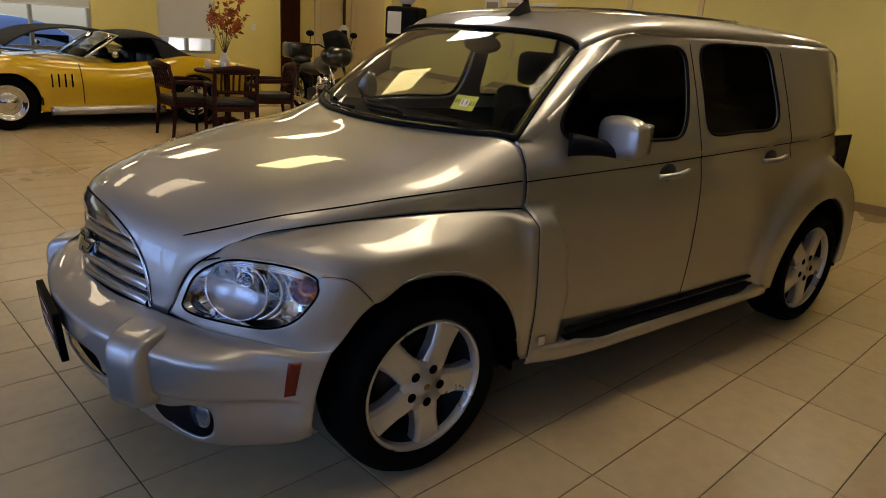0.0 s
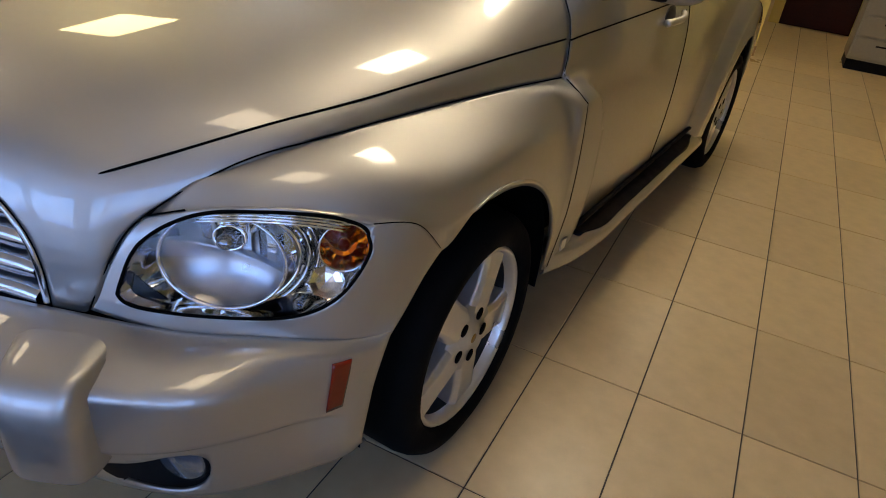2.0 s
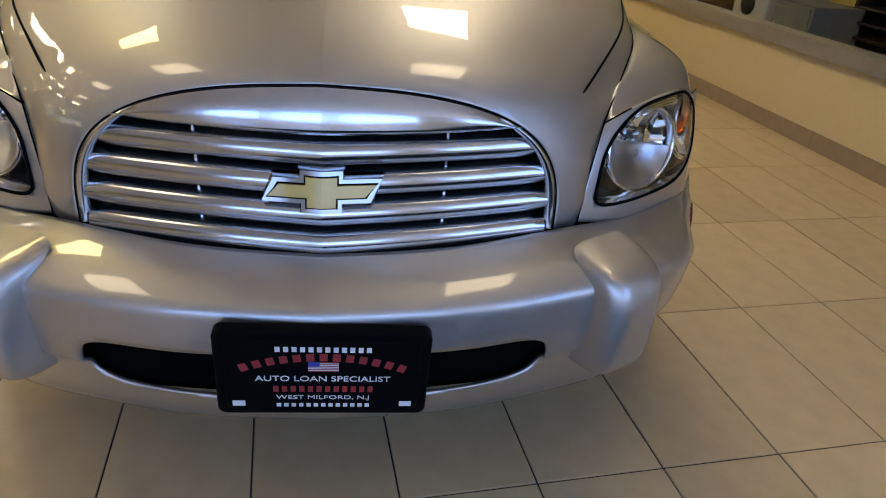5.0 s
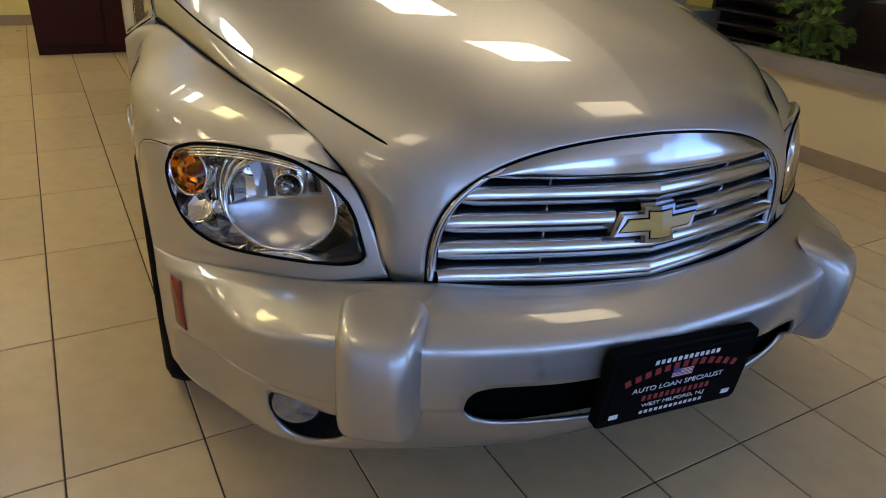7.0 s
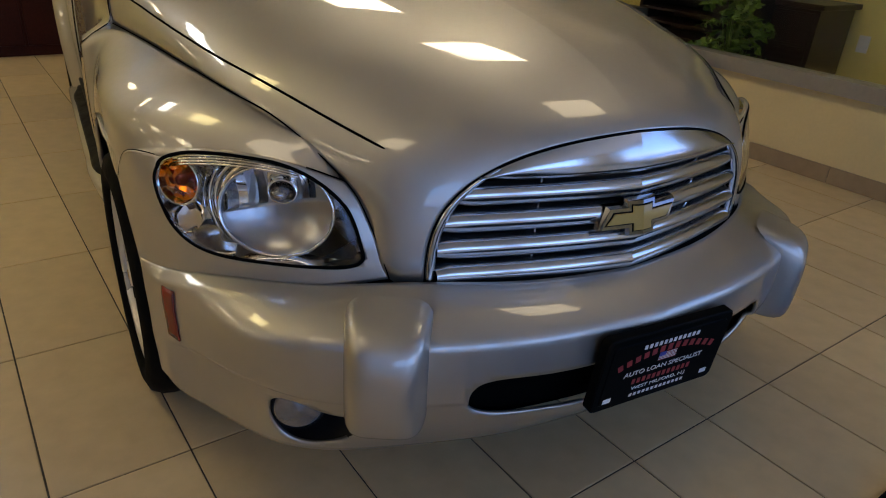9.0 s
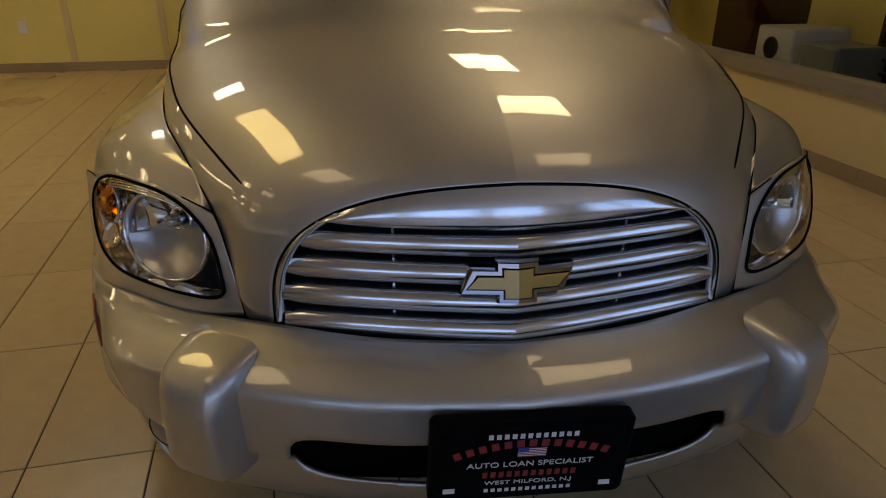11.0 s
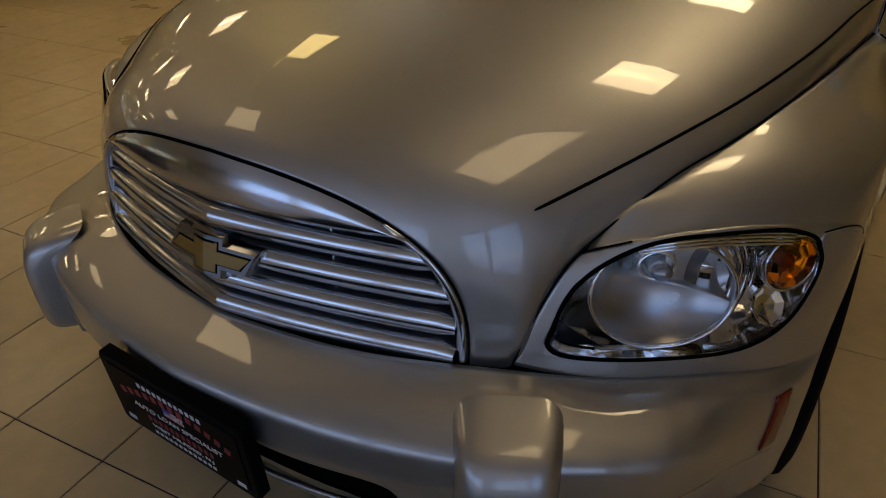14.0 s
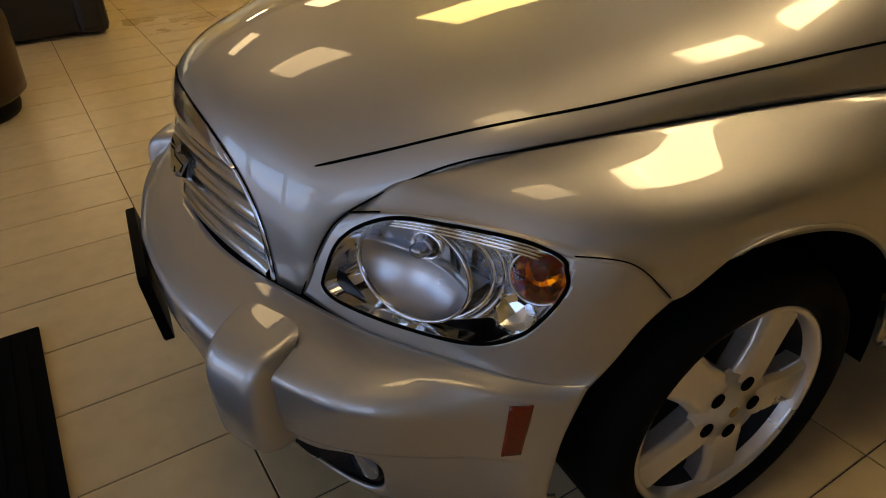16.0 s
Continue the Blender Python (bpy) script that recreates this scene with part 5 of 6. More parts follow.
def roadster(m, paint, label, roofed):
    """An old two-seat sports car, nose at local y 0, tail at y 4.4."""
    c = thing("sports_car", label, "car", m)
    rows = []
    for y, w, zc, zf in ((0.02, 0.50, 0.46, 0.44), (0.10, 0.68, 0.56, 0.52), (0.45, 0.82, 0.72, 0.70), (1.05, 0.87, 0.80, 0.86), (1.55, 0.83, 0.85, 0.80), (2.1, 0.80, 0.82, 0.76), (2.6, 0.82, 0.82, 0.78), (3.25, 0.88, 0.84, 0.90), (3.8, 0.84, 0.82, 0.84), (4.25, 0.74, 0.76, 0.76), (4.38, 0.70, 0.60, 0.60)):
        rows.append([(0, y, zc), (0.35 * w, y, zc), (0.62 * w, y, (zc + zf) / 2), (0.86 * w, y, zf), (0.97 * w, y, zf - 0.10), (w, y, 0.5 * zf + 0.12), (0.95 * w, y, 0.36), (0.93 * w, y, 0.20)])
    N = net(rows, 120, 44)
    keep = np.ones((119, 43), bool)
    for i in range(119):
        for j in range(43):
            q = (N[i, j] + N[i + 1, j + 1]) / 2
            if 2.35 < q[1] < 3.0 and q[0] < 0.52 and q[2] > 0.6:
                keep[i, j] = False
    rings = [np.array([(yw + 0.355 * math.cos(radians(d)), 0.32 + 0.355 * math.sin(radians(d))) for d in range(0, 360, 8)]) for yw in (1.05, 3.30)]
    yz, cut = pierce(N[:, :, 1:3], rings)
    N[:, :, 1:3] = yz
    part("body", sheet(N, keep & cut, mirror=True), paint, c, solid=0.012)
    part("underbody", box(bmesh.new(), -0.72, 0.72, 0.3, 4.2, 0.16, 0.34), GAP, c, smooth=False)
    for s in (1, -1):
        for yw in (1.05, 3.30):
            w = new("wheel")
            w.parent = c
            w.matrix_local = Matrix.Translation((0.84 * s, yw, 0.32)) @ Matrix.Diagonal((s, 1, 1, 1))
            part("tyre", lathe([(0.20, -0.2), (0.30, -0.19), (0.32, -0.16), (0.32, -0.04), (0.30, -0.01), (0.24, 0.0), (0.20, -0.02)], 32), RUBBER, w)
            part("rim", lathe([(0.205, -0.01), (0.19, -0.005), (0.17, -0.05), (0.09, -0.045), (0.07, -0.01), (0.0, 0.0)], 32), CHROME, w, "polished wheel rim")
            part("wheel_arch", tube([(0.80 * s, yw + 0.365 * math.cos(radians(d)), 0.32 + 0.365 * math.sin(radians(d))) for d in range(-5, 186, 8)], 0.010), GAP, c)
        part("side_pipe", tube([(0.80 * s, y, 0.215) for y in np.linspace(1.50, 2.88, 12)], 0.055, 12), SILVER, c, "silver side exhaust pipe")
        pts = [(0, 1.98, 0.80), (0, 1.99, 0.5), (0, 2.02, 0.30)]
        for yd in (1.86, 2.82):
            part("door_gap", tube([(s * (np.interp(z, [0.3, 0.5, 0.7, 0.79], [0.775, 0.815, 0.80, 0.74]) + 0.005), yd + 0.05 * (0.8 - z), z) for z in np.linspace(0.78, 0.30, 9)], 0.005), GAP, c)
        # gill slits are not cut; black strips put in their shade
        for k in range(4):
            slab("gill", c, GAP, (0.832 * s - 0.012, 0.832 * s + 0.003, 1.52 + 0.075 * k, 1.538 + 0.075 * k, 0.50, 0.66), 0.003, "black strip for the shaded slit of an air gill")
        part("door_mirror", ball(bmesh.new(), 1, Matrix.Translation((0.76 * s, 2.30, 0.90)) @ Matrix.Diagonal((0.07, 0.04, 0.045, 1)), 12), CHROME, c)
        part("tail_lamp", lathe([(0.06, -0.02), (0.06, 0.0), (0.0, 0.012)], 20, m=Matrix.Translation((0.45 * s, 4.36, 0.62)) @ Matrix.Rotation(radians(90), 4, "Z")), REDM, c)
        if roofed:
            part("screen_frame", tube([(0.62 * s, 1.98, 0.84), (0.55 * s, 2.42, 1.12)], 0.016), CHROME, c)
    if roofed:
        part("screen_header", tube([(-0.55, 2.42, 1.12), (0, 2.39, 1.14), (0.55, 2.42, 1.12)], 0.016), CHROME, c)
        part("windscreen", sheet(net([[(-0.62, 1.98, 0.84), (0, 1.88, 0.86), (0.62, 1.98, 0.84)], [(-0.55, 2.42, 1.12), (0, 2.39, 1.14), (0.55, 2.42, 1.12)]], 4, 8)), WIND, c, solid=0.004)
    part("rear_bumper", tube([(0.72, 4.28, 0.52), (0.55, 4.42, 0.52), (0, 4.46, 0.52), (-0.55, 4.42, 0.52), (-0.72, 4.28, 0.52)], 0.035), CHROME, c)
    part("front_bumper", tube([(0.62, 0.10, 0.44), (0.4, -0.02, 0.45), (0, -0.05, 0.45), (-0.4, -0.02, 0.45), (-0.62, 0.10, 0.44)], 0.03), CHROME, c)
    for s in (0.3, -0.3):
        part("bucket_seat", box(bmesh.new(), s - 0.2, s + 0.2, 2.78, 2.92, 0.35, 0.92), LEATHER, c, bevel=0.05)
    if roofed:
        P = net([[(0.60, 2.42, 1.10), (0.42, 2.41, 1.14), (0, 2.40, 1.155)], [(0.60, 2.68, 1.12), (0.44, 2.68, 1.17), (0, 2.68, 1.185)], [(0.61, 2.92, 1.10), (0.46, 2.93, 1.15), (0, 2.93, 1.17)], [(0.66, 3.24, 0.93), (0.50, 3.22, 0.98), (0, 3.2, 1.0)], [(0.68, 3.52, 0.86), (0.5, 3.48, 0.87), (0, 3.45, 0.88)]], 30, 12)
        part("soft_top", sheet(P, mirror=True), CANVAS, c, "black canvas soft top", solid=0.012)
        for s in (1, -1):
            Q = net([[(0.60 * s, 2.84, 1.11), (0.62 * s, 3.02, 1.055), (0.66 * s, 3.24, 0.935), (0.68 * s, 3.52, 0.86)], [(0.72 * s, 2.94, 0.80), (0.73 * s, 3.07, 0.83), (0.73 * s, 3.25, 0.86), (0.70 * s, 3.52, 0.855)]], 6, 14)
            part("top_side", sheet(Q), CANVAS, c, solid=0.012)
    else:
        part("soft_top", sheet(net([[(x, y, z + 0.02 * (1 - (x / 0.62) ** 2)) for x in np.linspace(-0.66, 0.66, 7)] for y, z in ((1.55, 0.90), (1.9, 1.10), (2.5, 1.17), (3.1, 1.08), (3.6, 0.86))], 20, 20)), CANVAS, c, "black canvas soft top", solid=0.015)
    return c


roadster(at(-8.78, -1.0), YCAR, "yellow vintage convertible with a black canvas top", True)
roadster(at(-10.0, -1.2), BCAR, "black vintage convertible with a black canvas top", False)


def armchair(m, first=None):
    if first:
        return copy_thing(first, m)
    c = thing("armchair", "dark red wooden armchair with a slatted back and black seat", "chair", m, "chairs round the table")
    slab("seat", c, LEATHER, (-0.25, 0.25, -0.24, 0.24, 0.43, 0.50), 0.02, "black padded seat")
    slab("seat_rail", c, CHERRY, (-0.26, 0.26, -0.25, 0.25, 0.37, 0.429))
    for x in (-0.25, 0.25):
        part("front_leg", tube([(x, 0.23, 0.0), (x, 0.24, 0.37), (x, 0.23, 0.65)], [0.018, 0.026, 0.022], 8), CHERRY, c)
        part("back_leg", tube([(x, -0.29, 0.0), (x, -0.24, 0.4), (x, -0.26, 0.68), (x, -0.31, 0.88)], [0.02, 0.026, 0.026, 0.02], 8), CHERRY, c)
        part("arm", tube([(x, -0.26, 0.67), (x * 1.04, 0.0, 0.67), (x * 1.06, 0.27, 0.66)], [0.022, 0.03, 0.026], 8), CHERRY, c)
    part("top_rail", tube([(-0.26, -0.31, 0.85), (0, -0.34, 0.875), (0.26, -0.31, 0.85)], [0.035, 0.045, 0.035], 8), CHERRY, c)
    part("back_rail", tube([(-0.25, -0.255, 0.60), (0.25, -0.255, 0.60)], 0.022, 8), CHERRY, c)
    for k in range(6):
        x = -0.175 + 0.07 * k
        part("slat", tube([(x, -0.258, 0.60), (x, -0.28, 0.72), (x, -0.315, 0.85)], 0.013, 6), CHERRY, c)
    return c


ch = armchair(at(-7.05, 1.78))
armchair(at(-6.55, 2.12, 0, 78), ch)
armchair(at(-7.2, 3.02, 0, 165), ch)

tb = thing("side_table", "round dark red wooden table between the chairs", "table", at(-7.50, 2.55))
part("tabletop", lathe([(0.0, 0.775), (0.40, 0.775), (0.42, 0.765), (0.42, 0.745), (0.40, 0.735), (0.0, 0.735)], 40, m=Matrix.Rotation(radians(-90), 4, "Y") @ Matrix.Diagonal((1, 1, 1, 1))), CHERRY, tb)
part("column", tube([(0, 0, 0.05), (0, 0, 0.3), (0, 0, 0.735)], [0.05, 0.035, 0.045], 12), CHERRY, tb)
for k in range(4):
    a = math.pi / 2 * k + 0.6
    part("foot", tube([(0, 0, 0.12), (0.17 * math.cos(a), 0.17 * math.sin(a), 0.09), (0.32 * math.cos(a), 0.32 * math.sin(a), 0.024)], [0.035, 0.03, 0.022], 8), CHERRY, tb)


def leaf(bm, p, size, aim):
    """A pointed folded leaf."""
    t = Vector(aim).normalized()
    s = t.cross(Vector((random.uniform(-1, 1), random.uniform(-1, 1), random.uniform(0.2, 1)))).normalized()
    n = s.cross(t)
    p = Vector(p)
    v = [bm.verts.new(q) for q in (p, p + t * size * 0.45 + s * size * 0.33 + n * size * 0.1, p + t * size - n * size * 0.12, p + t * size * 0.45 - s * size * 0.33 + n * size * 0.1, p + t * size * 0.5 - n * 0.02 * size)]
    for a, b in ((0, 1), (1, 2), (2, 3), (3, 0)):
        bm.faces.new((v[a], v[b], v[4]))


random.seed(4)
vs = thing("vase", "pale ceramic vase of orange autumn leaves on the table", "vase", at(-7.48, 2.52, 0.776))
part("pot", lathe([(0.0, 0.0), (0.045, 0.0), (0.07, 0.06), (0.06, 0.14), (0.035, 0.19), (0.045, 0.22), (0.038, 0.215), (0.028, 0.19), (0.0, 0.18)], 28, m=Matrix.Rotation(radians(-90), 4, "Y")), VASE, vs)
lv = bmesh.new()
for k in range(14):
    a, w = random.uniform(0, 6.28), random.uniform(0.06, 0.34)
    h = random.uniform(0.35, 0.95)
    pts = [(0, 0, 0.18), (w * 0.4 * math.cos(a), w * 0.4 * math.sin(a), 0.18 + h * 0.5), (w * math.cos(a), w * math.sin(a), 0.18 + h)]
    part("stem", tube(pts, [0.004, 0.003, 0.002], 5), TWIG, vs)
    for q in range(16):
        f = random.uniform(0.35, 1.0)
        p = Vector(pts[1]).lerp(Vector(pts[2]), f) + Vector((random.uniform(-1, 1), random.uniform(-1, 1), random.uniform(-1, 1))) * 0.03
        leaf(lv, p, random.uniform(0.05, 0.105), (random.uniform(-1, 1), random.uniform(-1, 1), random.uniform(-0.7, 0.9)))
tagged(part("foliage", lv, LEAFO, vs, "orange autumn leaves", smooth=False), kind="stuff")
for k, (x, y, h, mt) in enumerate(((0.16, -0.12, 0.11, PAPER), (0.22, 0.05, 0.09, SILVER), (-0.05, -0.24, 0.12, PAPER))):
    cup = thing("small_jar", "small pale jar standing on the table", "jar", at(-7.50 + x, 2.55 + y, 0.776), "jars on the table")
    part("jar_body", lathe([(0.0, 0.0), (0.03, 0.0), (0.034, h * 0.5), (0.028, h * 0.9), (0.0, h)], 16, m=Matrix.Rotation(radians(-90), 4, "Y")), mt, cup)

# moulded chair behind the car
kc = thing("moulded_chair", "low black moulded chair by the back wall", "chair", at(-1.0, 5.40, 0, -90))
part("shell", sheet(net([[(x * w, y + 0.10 * (x * w) ** 2, z + 0.3 * (x * w) ** 2) for x in (-1, -0.5, 0, 0.5, 1)] for y, z, w in ((-0.24, 0.43, 0.20), (-0.05, 0.42, 0.23), (0.17, 0.44, 0.22), (0.23, 0.54, 0.20), (0.29, 0.64, 0.15), (0.36, 0.72, 0.05))], 24, 14)), BLACK, kc, solid=0.012)
for x, y in ((-0.2, -0.2), (0.2, -0.2), (-0.2, 0.18), (0.2, 0.18)):
    part("leg", tube([(x * 0.6, y * 0.7, 0.425), (x, y, 0.0)], 0.012, 8), BLACK, kc)

# motorcycle, front towards local +x
mc = thing("motorcycle", "black touring motorcycle with chrome engine and forks", "motorcycle", at(-8.2, 4.55, 0, -8))
for x in (0.80, -0.78):
    w = new("wheel")
    w.parent = mc
    w.matrix_local = Matrix.Translation((x, 0, 0.33)) @ Matrix.Rotation(radians(90), 4, "Z")
    part("tyre", lathe([(0.23, -0.06), (0.30, -0.065), (0.33, -0.03), (0.335, 0.0), (0.33, 0.03), (0.30, 0.065), (0.23, 0.06)], 36), RUBBER, w)
    part("rim", lathe([(0.235, -0.05), (0.22, 0.0), (0.235, 0.05)], 36), CHROME, w)
    part("hub", lathe([(0.05, -0.07), (0.06, 0.0), (0.05, 0.07)], 20), CHROME, w)
    for k in range(9):
        a = 2 * math.pi * k / 9
        part("spoke", tube([(0, 0.05 * math.cos(a), 0.05 * math.sin(a)), (0, 0.228 * math.cos(a), 0.228 * math.sin(a))], 0.009, 6), CHROME, w)
    pts = [(x + 0.37 * math.cos(radians(d)), 0, 0.33 + 0.37 * math.sin(radians(d))) for d in (range(20, 161, 14) if x > 0 else range(30, 190, 14))]
    part("mudguard", sheet(np.array([[(p[0], y, p[2] - 0.03 * (y / 0.09) ** 2) for y in (-0.09, -0.05, 0, 0.05, 0.09)] for p in pts])), BCAR, mc, solid=0.006)
for y in (-0.11, 0.11):
    part("fork", tube([(0.80, y, 0.33), (0.42, y, 1.02)], 0.027, 10), CHROME, mc)
    part("grip_bar", tube([(0.42, y * 0.5, 1.04), (0.38, y * 2.2, 1.14), (0.22, y * 3.4, 1.12), (0.12, y * 3.5, 1.10)], [0.013, 0.013, 0.013, 0.018], 8), BLACK, mc)
    part("mirror", ball(bmesh.new(), 1, Matrix.Translation((0.34, y * 3.4, 1.30)) @ Matrix.Diagonal((0.02, 0.07, 0.045, 1)), 14), BLACK, mc)
    part("mirror_stem", tube([(0.28, y * 3.2, 1.12), (0.34, y * 3.3, 1.28)], 0.006, 6), BLACK, mc)
    part("saddlebag", box(bmesh.new(), -1.02, -0.45, y * 1.6 - 0.10 * (y > 0) * 0 - (0.10 if y < 0 else 0), y * 1.6 + (0.10 if y > 0 else 0), 0.40, 0.74), BCAR, mc, bevel=0.05)
    part("exhaust", tube([(0.25, y * 1.6, 0.40), (0.05, y * 1.9, 0.22), (-0.95, y * 2.1, 0.25)], [0.03, 0.04, 0.045], 10), CHROME, mc)
part("headlight", lathe([(0.06, -0.10), (0.095, -0.04), (0.10, 0.0), (0.09, 0.02), (0.0, 0.035)], 24, m=Matrix.Translation((0.62, 0, 0.98))), CHROME, mc)
part("windshield", sheet(net([[(0.62, -0.24, 0.98), (0.72, 0, 0.98), (0.62, 0.24, 0.98)], [(0.42, -0.21, 1.30), (0.48, 0, 1.37), (0.42, 0.21, 1.30)]], 4, 8)), BLACK, mc, solid=0.005)
part("fairing", ball(bmesh.new(), 1, Matrix.Translation((0.52, 0, 0.98)) @ Matrix.Diagonal((0.20, 0.27, 0.17, 1)), 24), BCAR, mc, "black batwing fairing")
part("leg_guard", tube([(0.45, -0.30, 0.30), (0.48, -0.32, 0.55), (0.46, 0.0, 0.60), (0.48, 0.32, 0.55), (0.45, 0.30, 0.30)], 0.016, 8), CHROME, mc, "chrome leg guard")
part("top_case", box(bmesh.new(), -1.15, -0.80, -0.22, 0.22, 0.86, 1.12), BCAR, mc, "black top case", bevel=0.05)
part("tank", ball(bmesh.new(), 1, Matrix.Translation((0.12, 0, 0.82)) @ Matrix.Diagonal((0.33, 0.15, 0.15, 1)), 24), BCAR, mc, "glossy black tank")
part("saddle", ball(bmesh.new(), 1, Matrix.Translation((-0.38, 0, 0.73)) @ Matrix.Diagonal((0.34, 0.17, 0.10, 1)), 20), LEATHER, mc)
part("pillion_seat", ball(bmesh.new(), 1, Matrix.Translation((-0.80, 0, 0.84)) @ Matrix.Diagonal((0.22, 0.15, 0.09, 1)), 20), LEATHER, mc)
for a in (25, -25):
    part("cylinder", lathe([(0.0, 0.0), (0.085, 0.0)] + [(0.085 if k % 2 else 0.07, 0.03 * k + 0.02) for k in range(9)] + [(0.05, 0.31), (0.0, 0.32)], 20, m=Matrix.Translation((0.08, 0, 0.38)) @ Matrix.Rotation(radians(-90 + a), 4, "Y")), CHROME, mc, "finned chrome cylinder")
part("crankcase", box(bmesh.new(), -0.30, 0.30, -0.15, 0.15, 0.18, 0.44), DARKM, mc, bevel=0.05)
part("frame", tube([(0.42, 0, 0.95), (0.30, 0, 0.22), (-0.35, 0, 0.20), (-0.55, 0, 0.66), (0.30, 0, 0.78)], 0.022, 8), BCAR, mc)
part("side_stand", tube([(0.0, -0.12, 0.2), (0.06, -0.28, 0.0)], 0.012, 6), CHROME, mc)

# old fuel pump
fp = thing("fuel_pump", "antique green fuel pump with a yellow sign", "fuel pump", at(-7.05, 5.30, 0, 20))
slab("plinth", fp, BLACK, (-0.28, 0.28, -0.22, 0.22, 0.0, 0.10), 0.01)
slab("cabinet", fp, GREEN, (-0.25, 0.25, -0.19, 0.19, 0.101, 1.30), 0.03)
slab("pump_door", fp, GREEN, (-0.19, 0.19, -0.205, -0.191, 0.2, 0.95), 0.006)
slab("sign", fp, YSIGN, (-0.17, 0.17, -0.206, -0.191, 1.0, 1.22), 0.006, "yellow sign plate")
part("sign_stripe", box(bmesh.new(), -0.13, 0.13, -0.210, -0.2065, 1.07, 1.10), GREEN, fp, smooth=False)
slab("head", fp, BLACK, (-0.28, 0.28, -0.18, 0.18, 1.301, 1.78), 0.05, "black pump head")
slab("dial", fp, PAPER, (-0.22, 0.02, -0.188, -0.1805, 1.38, 1.70), 0.004, "white dial panel")
part("globe", lathe([(0.0, 0.07), (0.15, 0.06), (0.19, 0.0), (0.15, -0.06), (0.0, -0.07)], 36, m=Matrix.Translation((0, 0, 1.99)) @ Matrix.Rotation(radians(90), 4, "Z")), PAPER, fp, "white globe")
part("neck", tube([(0, 0, 1.77), (0, 0, 1.82)], 0.07, 12), BLACK, fp)
part("hose", tube(spline([(0.25, 0, 1.2), (0.36, 0, 0.9), (0.33, 0, 0.45), (0.27, 0, 0.7), (0.27, 0, 1.0)], 24), 0.015, 8), RUBBER, fp)

# back wall
cab = thing("sideboard", "dark wooden sideboard against the back wall", "cabinet", at(-6.0, 5.42))
slab("body", cab, DWOOD, (-0.70, 0.08, -0.33, 0.40, 0.08, 1.02), 0.006)
slab("plinth", cab, BLACK, (-0.67, 0.06, -0.30, 0.38, 0.0, 0.079), 0.0)
slab("worktop", cab, DWOOD, (-0.72, 0.10, -0.37, 0.41, 1.021, 1.05), 0.008)
for k in range(2):
    d = slab("door", cab, DWOOD, (-0.69 + 0.385 * k, -0.32 + 0.385 * k, -0.351, -0.331, 0.12, 0.99), 0.006)
    part("handle", tube([(-0.36 + 0.385 * k, -0.37, 0.5), (-0.36 + 0.385 * k, -0.37, 0.62)], 0.006, 6), SILVER, d)
for k, (s, w, h) in enumerate(((-5.75, 0.30, 0.40), (-5.35, 0.30, 0.40), (-4.8, 0.42, 0.32))):
    pic = thing("picture_frame", "white framed picture hanging on the yellow wall", "picture", at(s, 5.845, 1.75), "pictures on the back wall")
    slab("frame", pic, PAPER, (-w / 2, w / 2, -0.025, -0.001, -h / 2, h / 2), 0.004)
    slab("print", pic, CREAMP, (-w / 2 + 0.04, w / 2 - 0.04, -0.028, -0.0255, -h / 2 + 0.04, h / 2 - 0.04), 0.0, "faded print")
for s in (-3.48, -2.56):
    room_box("trim", WALL, "upright cream trim on the back wall", s - 0.03, s + 0.03, 5.825, 5.849, 0.096, CEIL - 0.001)
ol = thing("wall_outlet", "white socket plate on the yellow wall", "socket", at(-3.9, 5.849, 0.45))
slab("plate", ol, PAPER, (-0.04, 0.04, -0.008, 0.0, -0.06, 0.06), 0.002)
cb = thing("low_cabinet", "dark red wooden cabinet beyond the silver car", "cabinet", at(-1.55, 4.60))
slab("body", cb, CHERRY, (-0.50, 0.50, -0.28, 0.25, 0.0, 1.0), 0.006)
slab("worktop", cb, CHERRY, (-0.53, 0.53, -0.31, 0.27, 1.001, 1.03), 0.008)
for k in (-1, 1):
    d = slab("door", cb, CHERRY, (k * 0.245 - 0.235, k * 0.245 + 0.235, -0.30, -0.281, 0.08, 0.97), 0.006)
    part("knob", ball(bmesh.new(), 0.014, Matrix.Translation((k * 0.04, -0.315, 0.6)), 10), SILVER, d)

# west wall: doors, guitar, switch
dp = thing("wall_board", "red-brown wooden door panel on the far wall", "panel", at(-10.998, 5.65))
slab("panel", dp, CHERRY, (0.0, 0.05, -0.21, 0.21, 0.0, 2.05), 0.005)
for k in range(2):
    d = thing("double_door", "cream painted door leaf in the far wall", "door", at(-10.998, 6.65 + 0.9 * k), "far wall doors")
    slab("leaf", d, WALL, (0.0, 0.045, -0.44, 0.44, 0.01, 2.05), 0.005)
    slab("lower_panel", d, WALL, (0.0455, 0.055, -0.32, 0.32, 0.2, 0.9), 0.006)
    slab("upper_panel", d, WALL, (0.0455, 0.055, -0.32, 0.32, 1.05, 1.9), 0.006)
    part("door_knob", ball(bmesh.new(), 0.03, Matrix.Translation((0.085, (0.36 if k == 0 else -0.36), 1.0)), 12), SILVER, d)
g = thing("guitar", "white electric guitar hung on the far wall", "guitar", at(-10.93, 6.9, 1.25))
part("body", lathe([(0.0, 0.02), (0.17, 0.02), (0.18, 0.0), (0.17, -0.02), (0.0, -0.02)], 30, m=Matrix.Diagonal((1, 0.85, 1.15, 1))), PAPER, g)
slab("neck", g, DWOOD, (0.0, 0.03, -0.03, 0.03, 0.205, 0.72), 0.006)
